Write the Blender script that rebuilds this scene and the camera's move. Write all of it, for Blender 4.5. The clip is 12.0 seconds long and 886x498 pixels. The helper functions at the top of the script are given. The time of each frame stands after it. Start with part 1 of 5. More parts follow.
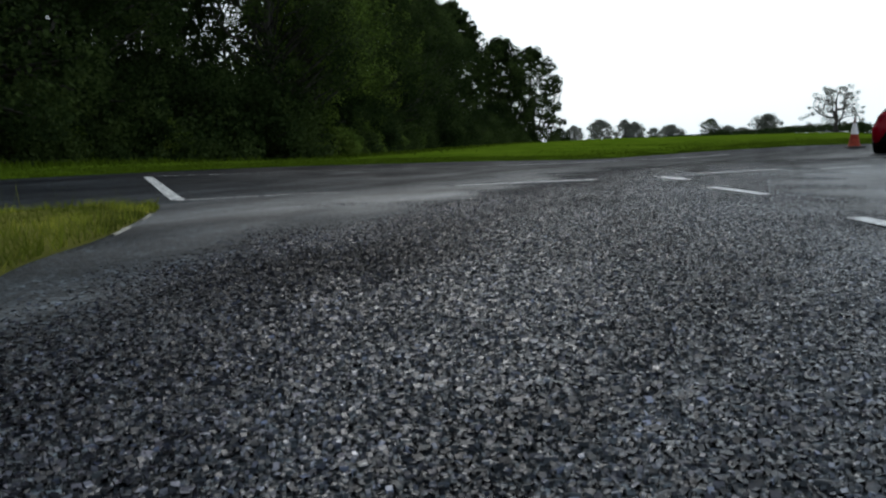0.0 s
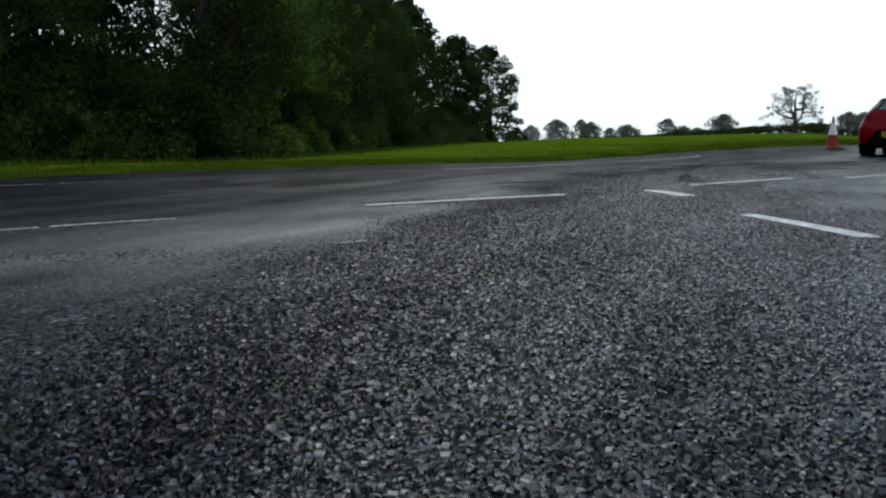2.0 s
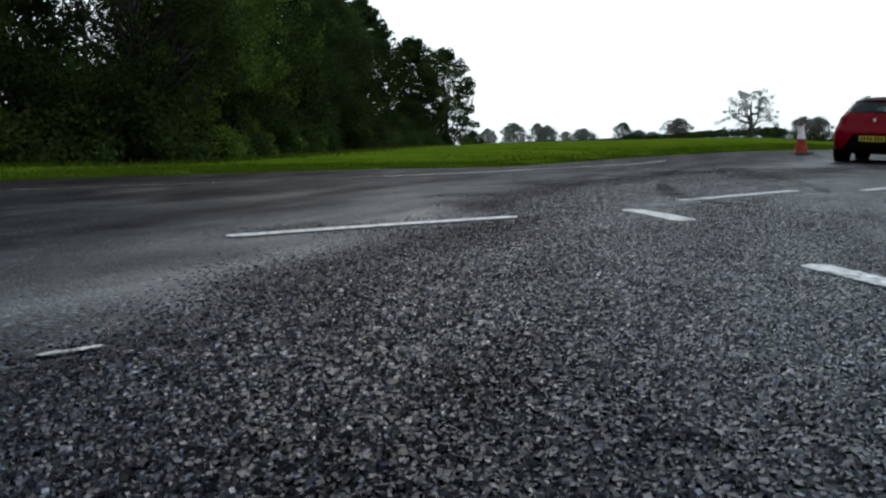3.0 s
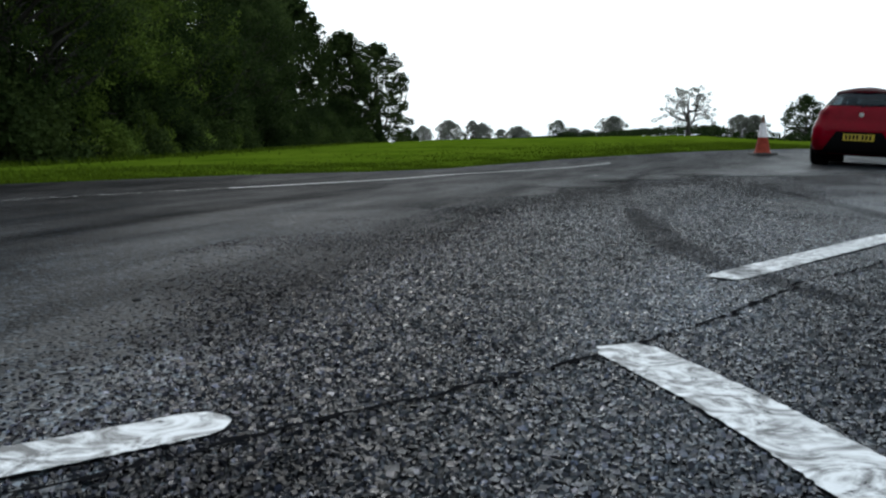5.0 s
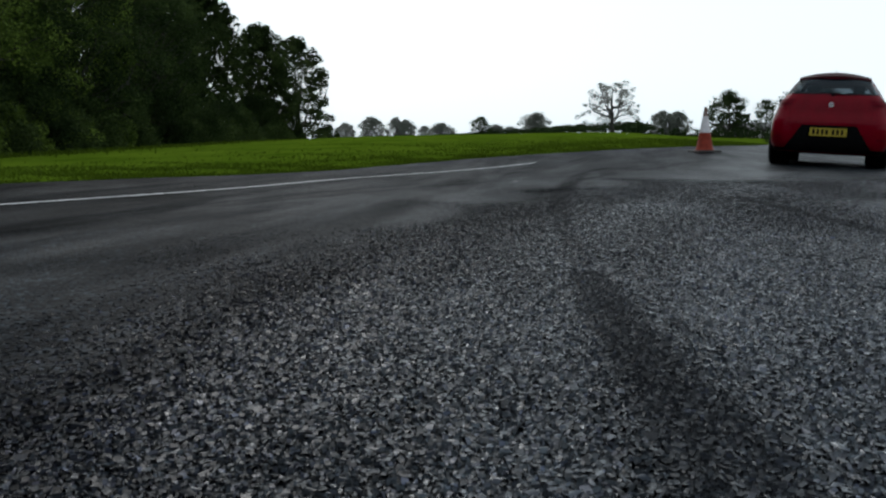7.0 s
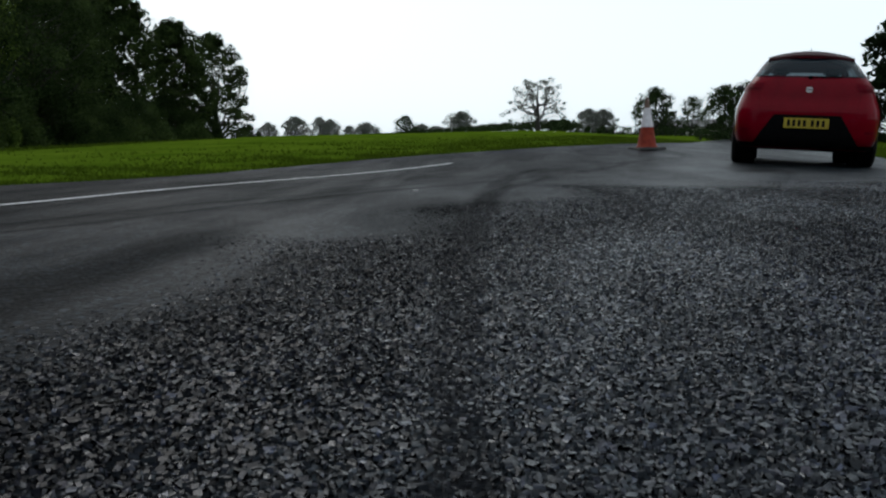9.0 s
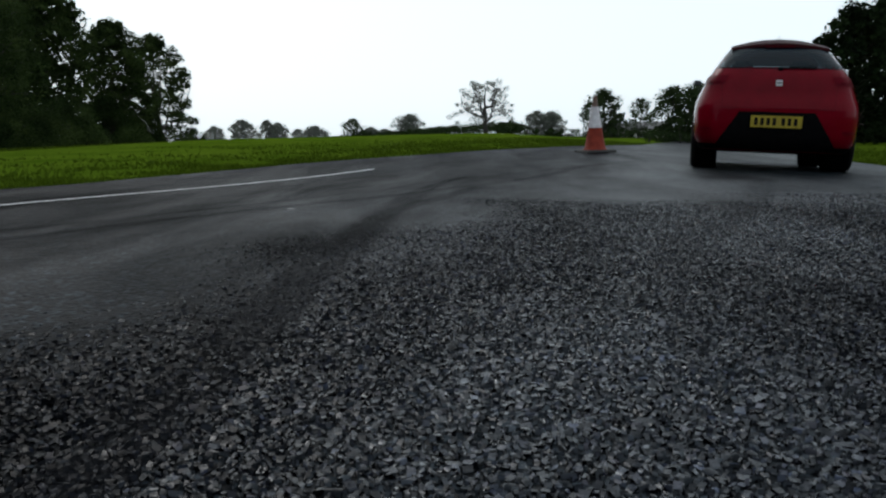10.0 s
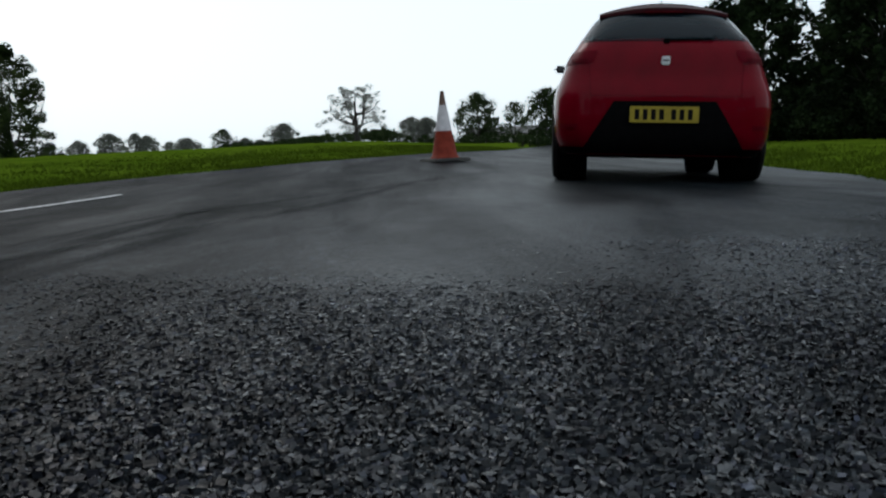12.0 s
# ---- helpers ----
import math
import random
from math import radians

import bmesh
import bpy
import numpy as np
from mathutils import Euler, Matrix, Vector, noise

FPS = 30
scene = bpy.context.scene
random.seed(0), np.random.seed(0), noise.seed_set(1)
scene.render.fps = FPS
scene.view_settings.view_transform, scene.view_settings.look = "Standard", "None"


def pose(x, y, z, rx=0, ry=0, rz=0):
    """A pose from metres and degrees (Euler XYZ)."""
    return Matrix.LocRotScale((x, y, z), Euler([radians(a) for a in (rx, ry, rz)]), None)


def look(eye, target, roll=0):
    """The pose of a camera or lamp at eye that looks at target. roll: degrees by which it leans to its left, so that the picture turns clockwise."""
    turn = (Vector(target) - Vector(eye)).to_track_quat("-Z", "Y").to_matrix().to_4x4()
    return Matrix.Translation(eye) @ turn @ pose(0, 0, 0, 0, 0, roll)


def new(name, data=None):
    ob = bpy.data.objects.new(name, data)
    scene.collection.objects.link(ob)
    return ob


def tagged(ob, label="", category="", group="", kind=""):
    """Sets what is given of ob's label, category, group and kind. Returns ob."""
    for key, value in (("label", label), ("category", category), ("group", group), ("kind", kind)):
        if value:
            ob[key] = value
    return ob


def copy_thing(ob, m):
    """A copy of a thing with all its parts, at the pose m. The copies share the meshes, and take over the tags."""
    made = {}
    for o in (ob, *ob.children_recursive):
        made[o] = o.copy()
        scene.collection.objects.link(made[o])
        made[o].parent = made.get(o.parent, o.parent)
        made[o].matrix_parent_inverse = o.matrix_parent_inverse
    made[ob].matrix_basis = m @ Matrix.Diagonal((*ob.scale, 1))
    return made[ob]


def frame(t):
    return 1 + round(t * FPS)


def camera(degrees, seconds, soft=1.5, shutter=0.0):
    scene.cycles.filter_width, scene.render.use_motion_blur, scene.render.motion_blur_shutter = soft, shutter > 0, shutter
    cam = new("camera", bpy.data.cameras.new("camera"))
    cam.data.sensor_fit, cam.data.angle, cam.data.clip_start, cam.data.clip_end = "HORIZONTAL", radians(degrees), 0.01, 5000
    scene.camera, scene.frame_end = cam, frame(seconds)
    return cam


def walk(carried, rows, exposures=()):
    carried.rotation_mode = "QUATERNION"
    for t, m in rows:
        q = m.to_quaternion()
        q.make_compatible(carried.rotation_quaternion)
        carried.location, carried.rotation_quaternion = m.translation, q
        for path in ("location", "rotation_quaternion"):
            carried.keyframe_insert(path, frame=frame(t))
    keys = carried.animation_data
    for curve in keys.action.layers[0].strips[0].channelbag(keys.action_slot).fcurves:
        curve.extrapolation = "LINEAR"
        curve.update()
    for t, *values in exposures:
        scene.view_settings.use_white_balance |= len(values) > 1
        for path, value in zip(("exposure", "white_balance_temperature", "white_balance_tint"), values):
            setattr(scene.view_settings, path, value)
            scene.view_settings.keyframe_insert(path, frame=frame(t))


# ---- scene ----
# ---- camera and its way: a small low camera rolling over the tarmac towards a parked car ----
cam = camera(58.0, 12.0, soft=2.35)
PATH = [
    (0, pose(1.497, -16.231, 0.364, 83.00, 0, 26.93) @ pose(0, 0, 0, 0, 0, -1.44)),
    (0.5, pose(1.319, -15.763, 0.373, 83.04, 0, 26.59) @ pose(0, 0, 0, 0, 0, -1.53)),
    (1, pose(1.126, -15.209, 0.384, 83.05, 0, 25.95) @ pose(0, 0, 0, 0, 0, -1.53)),
    (1.5, pose(0.926, -14.554, 0.395, 83.16, 0, 25.06) @ pose(0, 0, 0, 0, 0, -1.43)),
    (2, pose(0.713, -13.818, 0.391, 82.88, 0, 23.90) @ pose(0, 0, 0, 0, 0, -1.26)),
    (2.5, pose(0.486, -12.991, 0.393, 83.02, 0, 22.44) @ pose(0, 0, 0, 0, 0, -1.18)),
    (4.5, pose(-0.213, -9.387, 0.422, 82.65, 0, 17.06) @ pose(0, 0, 0, 0, 0, -0.74)),
    (5, pose(-0.314, -8.617, 0.434, 82.77, 0, 16.32) @ pose(0, 0, 0, 0, 0, -0.91)),
    (5.5, pose(-0.399, -7.847, 0.437, 82.74, 0, 14.61) @ pose(0, 0, 0, 0, 0, -0.96)),
    (6, pose(-0.464, -7.100, 0.431, 82.53, 0, 13.40) @ pose(0, 0, 0, 0, 0, -0.65)),
    (6.5, pose(-0.512, -6.356, 0.430, 82.53, 0, 12.21) @ pose(0, 0, 0, 0, 0, -0.76)),
    (8.5, pose(-0.661, -3.836, 0.368, 82.28, 0, 7.23) @ pose(0, 0, 0, 0, 0, -1.18)),
    (9, pose(-0.606, -3.092, 0.365, 82.38, 0, 5.84) @ pose(0, 0, 0, 0, 0, -1.23)),
    (9.5, pose(-0.506, -2.326, 0.361, 82.44, 0, 4.18) @ pose(0, 0, 0, 0, 0, -1.28)),
    (10, pose(-0.369, -1.568, 0.352, 82.52, 0, 2.39) @ pose(0, 0, 0, 0, 0, -1.42)),
    (10.5, pose(-0.200, -0.843, 0.345, 82.68, 0, 0.34) @ pose(0, 0, 0, 0, 0, -1.63)),
    (11, pose(0.005, -0.149, 0.343, 82.75, 0, -1.72) @ pose(0, 0, 0, 0, 0, -1.88)),
    (11.5, pose(0.227, 0.483, 0.337, 82.75, 0, -3.77) @ pose(0, 0, 0, 0, 0, -2.33)),
    (12, pose(0.469, 1.075, 0.334, 82.78, 0, -5.68) @ pose(0, 0, 0, 0, 0, -2.86)),
]
walk(cam, PATH, [(0.0, -0.6), (2.5, -0.52), (4.4, -0.26), (5.0, -0.28), (5.6, -0.5), (6.7, -0.64), (9.5, -0.7), (12.0, -0.7)])

# ---- world and sun: bright hazy overcast, sun ahead and to the left ----
SUN_ELEV, SUN_AZ = radians(42), radians(-28)      # azimuth from +y, towards +x
world = bpy.data.worlds.new("overcast_sky")
scene.world = world
world.use_nodes = True
wn, wl = world.node_tree.nodes, world.node_tree.links
sky = wn.new("ShaderNodeTexSky")
sky.sky_type, sky.sun_disc = "NISHITA", False
sky.sun_elevation, sky.sun_rotation = SUN_ELEV, SUN_AZ
sky.dust_density, sky.air_density = 4.0, 1.0
sky_bg, cloud_bg, add = wn["Background"], wn.new("ShaderNodeBackground"), wn.new("ShaderNodeAddShader")
wl.new(sky.outputs[0], sky_bg.inputs[0])
sky_bg.inputs[1].default_value = 0.03
cloud_bg.inputs[0].default_value = (0.82, 0.942, 1.02, 1)      # thick even cloud
cloud_bg.inputs[1].default_value = 1.6
wl.new(sky_bg.outputs[0], add.inputs[0])
wl.new(cloud_bg.outputs[0], add.inputs[1])
wl.new(add.outputs[0], wn["World Output"].inputs[0])
sun_data = bpy.data.lights.new("sun", "SUN")
sun_data.energy, sun_data.angle, sun_data.color = 0.8, radians(18), (1.0, 0.985, 0.97)
sun = new("sun", sun_data)
sun.matrix_basis = look((0, 0, 60), (-math.sin(SUN_AZ) * 60, -math.cos(SUN_AZ) * 60, 60 - 60 * math.tan(SUN_ELEV)))


# ---- materials ----
def material(name, colour, rough=0.6, metal=0.0, spec=0.5):
    m = bpy.data.materials.new(name)
    m.use_nodes = True
    b = m.node_tree.nodes["Principled BSDF"]
    b.inputs["Base Color"].default_value = (*colour, 1)
    b.inputs["Roughness"].default_value = rough
    b.inputs["Metallic"].default_value = metal
    b.inputs["Specular IOR Level"].default_value = spec
    return m


def node(m, kind, **values):
    n = m.node_tree.nodes.new(kind)
    for k, v in values.items():
        n.inputs[k].default_value = v
    return n


def link(m, a, b):
    m.node_tree.links.new(a, b)


def shader(m):
    return m.node_tree.nodes["Principled BSDF"]


def noise_tex(m, scale, detail=4.0, rough=0.6, coord="Object"):
    c = m.node_tree.nodes.new("ShaderNodeTexCoord")
    n = node(m, "ShaderNodeTexNoise", Scale=scale, Detail=detail, Roughness=rough)
    link(m, c.outputs[coord], n.inputs["Vector"])
    return n.outputs["Fac"]


def ramp(m, fac, *stops):
    r = m.node_tree.nodes.new("ShaderNodeValToRGB")
    e = r.color_ramp.elements
    while len(e) < len(stops):
        e.new(0.5)
    for el, (p, c) in zip(e, stops):
        el.position, el.color = p, (*c, 1)
    link(m, fac, r.inputs[0])
    return r.outputs[0]


def mix(m, fac, a, b, mode="MIX"):
    n = m.node_tree.nodes.new("ShaderNodeMix")
    n.data_type, n.blend_type = "RGBA", mode
    for sock, v in ((n.inputs[0], fac), (n.inputs[6], a), (n.inputs[7], b)):
        if isinstance(v, (int, float)):
            sock.default_value = v
        elif isinstance(v, tuple):
            sock.default_value = (*v, 1)
        else:
            link(m, v, sock)
    return n.outputs[2]


def bump(m, height, strength=0.5, distance=0.01):
    n = node(m, "ShaderNodeBump", Strength=strength, Distance=distance)
    link(m, height, n.inputs["Height"])
    link(m, n.outputs[0], shader(m).inputs["Normal"])


def mottled(name, c1, c2, scale, rough=0.6, metal=0.0, bumps=0.0, fine=40.0):
    """A surface whose colour drifts between two tones, with fine grain in the relief."""
    m = material(name, c1, rough, metal)
    col = ramp(m, noise_tex(m, scale), (0.35, c1), (0.65, c2))
    link(m, col, shader(m).inputs["Base Color"])
    if bumps:
        bump(m, noise_tex(m, fine, 3), bumps, 0.004)
    return m


def tone_drift(m):
    """Slow changes of tone over the tarmac: worn patches, and bands polished by turning wheels."""
    wide = ramp(m, noise_tex(m, 0.9, 6, 0.65), (0.35, (0.66, 0.66, 0.67)), (0.65, (1.12, 1.12, 1.11)))
    c = m.node_tree.nodes.new("ShaderNodeTexCoord")
    turn = m.node_tree.nodes.new("ShaderNodeMapping")
    turn.inputs["Rotation"].default_value = (0, 0, radians(18))
    turn.inputs["Scale"].default_value = (1.5, 0.28, 1)
    n = node(m, "ShaderNodeTexNoise", Scale=1.0, Detail=4.0, Roughness=0.55, Distortion=0.4)
    link(m, c.outputs["Object"], turn.inputs["Vector"])
    link(m, turn.outputs[0], n.inputs["Vector"])
    band = ramp(m, n.outputs["Fac"], (0.36, (0.52, 0.52, 0.53)), (0.5, (0.95, 0.95, 0.95)), (0.66, (1.5, 1.5, 1.5)))
    # palest past the cracked joint, darker ahead; dimness on the left put into the colour
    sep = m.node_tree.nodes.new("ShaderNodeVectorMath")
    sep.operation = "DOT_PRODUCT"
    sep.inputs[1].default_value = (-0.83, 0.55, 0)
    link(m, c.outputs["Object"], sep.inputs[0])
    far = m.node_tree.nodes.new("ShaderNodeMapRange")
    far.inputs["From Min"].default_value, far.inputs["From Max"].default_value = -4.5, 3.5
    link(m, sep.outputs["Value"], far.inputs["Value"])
    by_place = ramp(m, far.outputs[0], (0.0, (0.95, 0.95, 0.96)), (0.124, (0.82, 0.82, 0.83)), (0.139, (1.12, 1.12, 1.14)), (0.28, (0.7, 0.7, 0.72)), (0.56, (0.47, 0.47, 0.48)), (0.75, (0.39, 0.39, 0.4)), (1.0, (0.25, 0.25, 0.26)))
    return mix(m, 1.0, mix(m, 1.0, wide, band, "MULTIPLY"), by_place, "MULTIPLY")


def polish_sheen(m, drift, level, lane=None):
    """Worn lighter bands are smoother and shine a little more; sheen by place is put in for uneven light."""
    k = node(m, "ShaderNodeMath")
    k.operation = "MULTIPLY"
    k.inputs[1].default_value = level
    link(m, drift, k.inputs[0])
    if lane:
        at = m.node_tree.nodes.new("ShaderNodeAttribute")
        at.attribute_name = lane
        sheen_by_place = at.outputs["Fac"]
    else:
        c = m.node_tree.nodes.new("ShaderNodeTexCoord")
        along = m.node_tree.nodes.new("ShaderNodeVectorMath")
        along.operation = "DOT_PRODUCT"
        along.inputs[1].default_value = (1.0, -0.2, 0)
        link(m, c.outputs["Object"], along.inputs[0])
        span = m.node_tree.nodes.new("ShaderNodeMapRange")
        span.inputs["From Min"].default_value, span.inputs["From Max"].default_value = -3.0, 5.0
        link(m, along.outputs["Value"], span.inputs["Value"])
        sheen_by_place = ramp(m, span.outputs[0], *[((x + 3) / 8, (v,) * 3) for x, v in ((-3, 0.12), (-1.2, 0.16), (-0.5, 0.36), (0.0, 0.9), (0.4, 1.5), (0.75, 0.95), (1.2, 0.42), (2.2, 0.32), (3.4, 1.5), (5.0, 1.7))])
        # sheen is set lower before the cracked joint
        axes = m.node_tree.nodes.new("ShaderNodeSeparateXYZ")
        link(m, c.outputs["Object"], axes.inputs[0])
        by_place = m.node_tree.nodes.new("ShaderNodeMapRange")
        for name, value in (("From Min", -9.5), ("From Max", -5.5), ("To Min", 0.55), ("To Max", 1.0)):
            by_place.inputs[name].default_value = value
        link(m, axes.outputs["Y"], by_place.inputs["Value"])
        sheen_by_place = mix(m, 1.0, sheen_by_place, by_place.outputs[0], "MULTIPLY")
    g = node(m, "ShaderNodeMath")
    g.operation = "MULTIPLY"
    link(m, k.outputs[0], g.inputs[0])
    link(m, sheen_by_place, g.inputs[1])
    link(m, g.outputs[0], shader(m).inputs["Specular IOR Level"])
    shader(m).inputs["Specular Tint"].default_value = (0.78, 0.9, 1.0, 1)


def swirls(m, drift):
    """Long curling wisps left by sliding wheels, smoother or rougher than the rest."""
    c = m.node_tree.nodes.new("ShaderNodeTexCoord")
    turn = m.node_tree.nodes.new("ShaderNodeMapping")
    turn.inputs["Rotation"].default_value = (0, 0, radians(-38))
    turn.inputs["Scale"].default_value = (1.1, 0.3, 1)
    n = node(m, "ShaderNodeTexNoise", Scale=0.9, Detail=6.0, Roughness=0.6, Distortion=2.2)
    link(m, c.outputs["Object"], turn.inputs["Vector"])
    link(m, turn.outputs[0], n.inputs["Vector"])
    wisp = ramp(m, n.outputs["Fac"], (0.34, (0.5,) * 3), (0.5, (1.0,) * 3), (0.62, (1.6,) * 3))
    return mix(m, 1.0, drift, wisp, "MULTIPLY")


def asphalt_material():
    """Coarse surface-dressed tarmac: chips of stone in dark binder, with worn and stained areas."""
    m = material("tarmac", (0.05, 0.05, 0.055), 0.5, spec=0.14)
    c = m.node_tree.nodes.new("ShaderNodeTexCoord")
    v = node(m, "ShaderNodeTexVoronoi", Scale=78.0)
    link(m, c.outputs["Object"], v.inputs["Vector"])
    sep = m.node_tree.nodes.new("ShaderNodeSeparateColor")
    link(m, v.outputs["Color"], sep.inputs[0])
    chips = ramp(m, sep.outputs[0], (0.0, (0.0034, 0.0045, 0.0055)), (0.5, (0.0068, 0.009, 0.0112)), (0.8, (0.02, 0.0255, 0.032)), (0.94, (0.066, 0.082, 0.097)), (1.0, (0.115, 0.14, 0.16)))
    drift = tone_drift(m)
    polish_sheen(m, swirls(m, drift), 0.35)
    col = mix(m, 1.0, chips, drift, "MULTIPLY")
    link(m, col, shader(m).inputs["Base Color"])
    inv = m.node_tree.nodes.new("ShaderNodeMath")
    inv.operation = "SUBTRACT"
    inv.inputs[0].default_value = 1.0
    link(m, v.outputs["Distance"], inv.inputs[1])
    bump(m, inv.outputs[0], 0.8, 0.0045)
    return m


def chip_material(name, single=False):
    """Split stone: mostly dark, some pale, with a bluish or reddish cast from chip to chip."""
    m = material(name, (0.07, 0.07, 0.075), 0.24, spec=0.3)
    g = m.node_tree.nodes.new("ShaderNodeObjectInfo" if single else "ShaderNodeNewGeometry")
    pick = g.outputs["Random" if single else "Random Per Island"]
    col = ramp(m, pick, (0.0, (0.002, 0.002, 0.0027)), (0.45, (0.005, 0.005, 0.0068)), (0.68, (0.013, 0.013, 0.0175)), (0.86, (0.034, 0.0343, 0.043)), (0.96, (0.085, 0.0855, 0.1)), (1.0, (0.15, 0.15, 0.17)))
    wrap = m.node_tree.nodes.new("ShaderNodeMath")
    wrap.operation, wrap.inputs[1].default_value = "MULTIPLY", 61.7
    link(m, pick, wrap.inputs[0])
    part_of = m.node_tree.nodes.new("ShaderNodeMath")
    part_of.operation = "FRACT"
    link(m, wrap.outputs[0], part_of.inputs[0])
    again_wrap = m.node_tree.nodes.new("ShaderNodeMath")
    again_wrap.operation, again_wrap.inputs[1].default_value = "MULTIPLY", 17.3
    link(m, part_of.outputs[0], again_wrap.inputs[0])
    tint = m.node_tree.nodes.new("ShaderNodeMath")
    tint.operation = "FRACT"
    link(m, again_wrap.outputs[0], tint.inputs[0])
    cast = ramp(m, tint.outputs[0], (0.0, (1.05, 0.97, 0.98)), (0.3, (1.0, 0.98, 1.0)), (0.7, (0.94, 1.0, 1.06)), (1.0, (0.84, 0.98, 1.3)))
    col = mix(m, 1.0, col, cast, "MULTIPLY")
    if not single:
        drift = tone_drift(m)
        gleam = ramp(m, part_of.outputs[0], (0.0, (0.4,) * 3), (0.6, (0.85,) * 3), (0.85, (1.3,) * 3), (1.0, (2.3,) * 3))
        polish_sheen(m, mix(m, 1.0, drift, gleam, "MULTIPLY"), 0.34, "sheen_by_place")
        col = mix(m, 1.0, col, drift, "MULTIPLY")
    else:
        shader(m).inputs["Specular IOR Level"].default_value = 0.12
        shader(m).inputs["Roughness"].default_value = 0.4
    link(m, col, shader(m).inputs["Base Color"])
    return m


def worn_paint(name, colour, wear, scale=28.0):
    """Paint on the tarmac, rubbed through in flecks and streaks."""
    m = material(name, colour, 0.55)
    nt = m.node_tree
    tr = nt.nodes.new("ShaderNodeBsdfTransparent")
    mx = nt.nodes.new("ShaderNodeMixShader")
    f1 = ramp(m, noise_tex(m, scale, 5, 0.7), (wear - 0.06, (0, 0, 0)), (wear + 0.06, (1, 1, 1)))
    c = nt.nodes.new("ShaderNodeTexCoord")
    n = node(m, "ShaderNodeTexNoise", Scale=9.0, Detail=5.0, Roughness=0.62, Distortion=3.2)
    link(m, c.outputs["Object"], n.inputs["Vector"])
    dirt = ramp(m, n.outputs["Fac"], (0.38, tuple(0.22 * v for v in colour)), (0.46, tuple(0.6 * v for v in colour)), (0.54, tuple(1.05 * v for v in colour)), (0.62, tuple(1.4 * v for v in colour)))
    link(m, dirt, shader(m).inputs["Base Color"])
    link(m, f1, mx.inputs[0])
    link(m, tr.outputs[0], mx.inputs[1])
    link(m, shader(m).outputs[0], mx.inputs[2])
    link(m, mx.outputs[0], nt.nodes["Material Output"].inputs[0])
    bump(m, noise_tex(m, 120.0, 2), 0.5, 0.004)
    return m


def rubber_film(name, strength, edge=0.45):
    """A thin film of tyre rubber, rubbed into the tarmac and fading at its sides."""
    m = material(name, (0.0034, 0.004, 0.0055), 0.8, spec=0.03)
    nt = m.node_tree
    at = nt.nodes.new("ShaderNodeAttribute")
    at.attribute_name = "across"
    side = ramp(m, at.outputs["Fac"], (0.0, (0, 0, 0)), (edge, (strength,) * 3))
    grain = ramp(m, noise_tex(m, 70.0, 3, 0.7), (0.35, (0.2,) * 3), (0.6, (1, 1, 1)))
    drift = ramp(m, noise_tex(m, 1.6, 3, 0.5), (0.3, (0.4,) * 3), (0.6, (1, 1, 1)))
    fac = mix(m, 1.0, mix(m, 1.0, side, grain, "MULTIPLY"), drift, "MULTIPLY")
    tr, mx = nt.nodes.new("ShaderNodeBsdfTransparent"), nt.nodes.new("ShaderNodeMixShader")
    link(m, fac, mx.inputs[0])
    link(m, tr.outputs[0], mx.inputs[1])
    link(m, shader(m).outputs[0], mx.inputs[2])
    link(m, mx.outputs[0], nt.nodes["Material Output"].inputs[0])
    return m


def leaf_material(name, dark, light, thin=0.22, spray=0.0):
    m = material(name, dark, 0.8, spec=0.02)
    nt = m.node_tree
    g = nt.nodes.new("ShaderNodeNewGeometry")
    col = ramp(m, g.outputs["Random Per Island"], (0.0, dark), (0.75, tuple((a + b) / 2 for a, b in zip(dark, light))), (1.0, light))
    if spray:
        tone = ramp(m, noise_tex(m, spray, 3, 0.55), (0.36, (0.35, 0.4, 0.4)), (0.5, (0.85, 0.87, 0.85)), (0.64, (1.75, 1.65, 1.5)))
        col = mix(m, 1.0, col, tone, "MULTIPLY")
    link(m, col, shader(m).inputs["Base Color"])
    t = nt.nodes.new("ShaderNodeBsdfTranslucent")
    link(m, col, t.inputs[0])
    mx = nt.nodes.new("ShaderNodeMixShader")
    mx.inputs[0].default_value = thin
    link(m, shader(m).outputs[0], mx.inputs[1])
    link(m, t.outputs[0], mx.inputs[2])
    link(m, mx.outputs[0], nt.nodes["Material Output"].inputs[0])
    return m


M_ASPHALT, M_CHIPS = asphalt_material(), chip_material("stone_chips")
M_CHIP = chip_material("stone_chip", True)
M_WHITE_LINE = worn_paint("road_paint", (0.39, 0.405, 0.42), 0.34, 20.0)
M_FAINT_LINE = worn_paint("faded_road_paint", (0.4, 0.41, 0.41), 0.43, 22.0)
M_GHOST_LINE = worn_paint("nearly_worn_off_paint", (0.34, 0.35, 0.35), 0.53, 22.0)
M_RUBBER_MARK = rubber_film("tyre_rubber_on_tarmac", 0.58)
M_LANE = rubber_film("dark_worn_lane", 0.26, 0.8)
M_RUBBER_TRACE = rubber_film("traces_of_tyre_rubber", 0.24)
M_RUBBER_FAINT = rubber_film("faint_tyre_rubber", 0.44)
M_CRACK = material("open_crack", (0.006, 0.0062, 0.0072), 0.95, spec=0.0)
M_GRASS = mottled("grass_sward", (0.035, 0.064, 0.004), (0.064, 0.1, 0.008), 0.5, 0.9, bumps=0.8, fine=14.0)
shader(M_GRASS).inputs["Specular IOR Level"].default_value = 0.04
M_ROUGH = mottled("rough_dry_turf", (0.045, 0.05, 0.012), (0.1, 0.095, 0.025), 2.2, 0.95, bumps=0.9, fine=20.0)
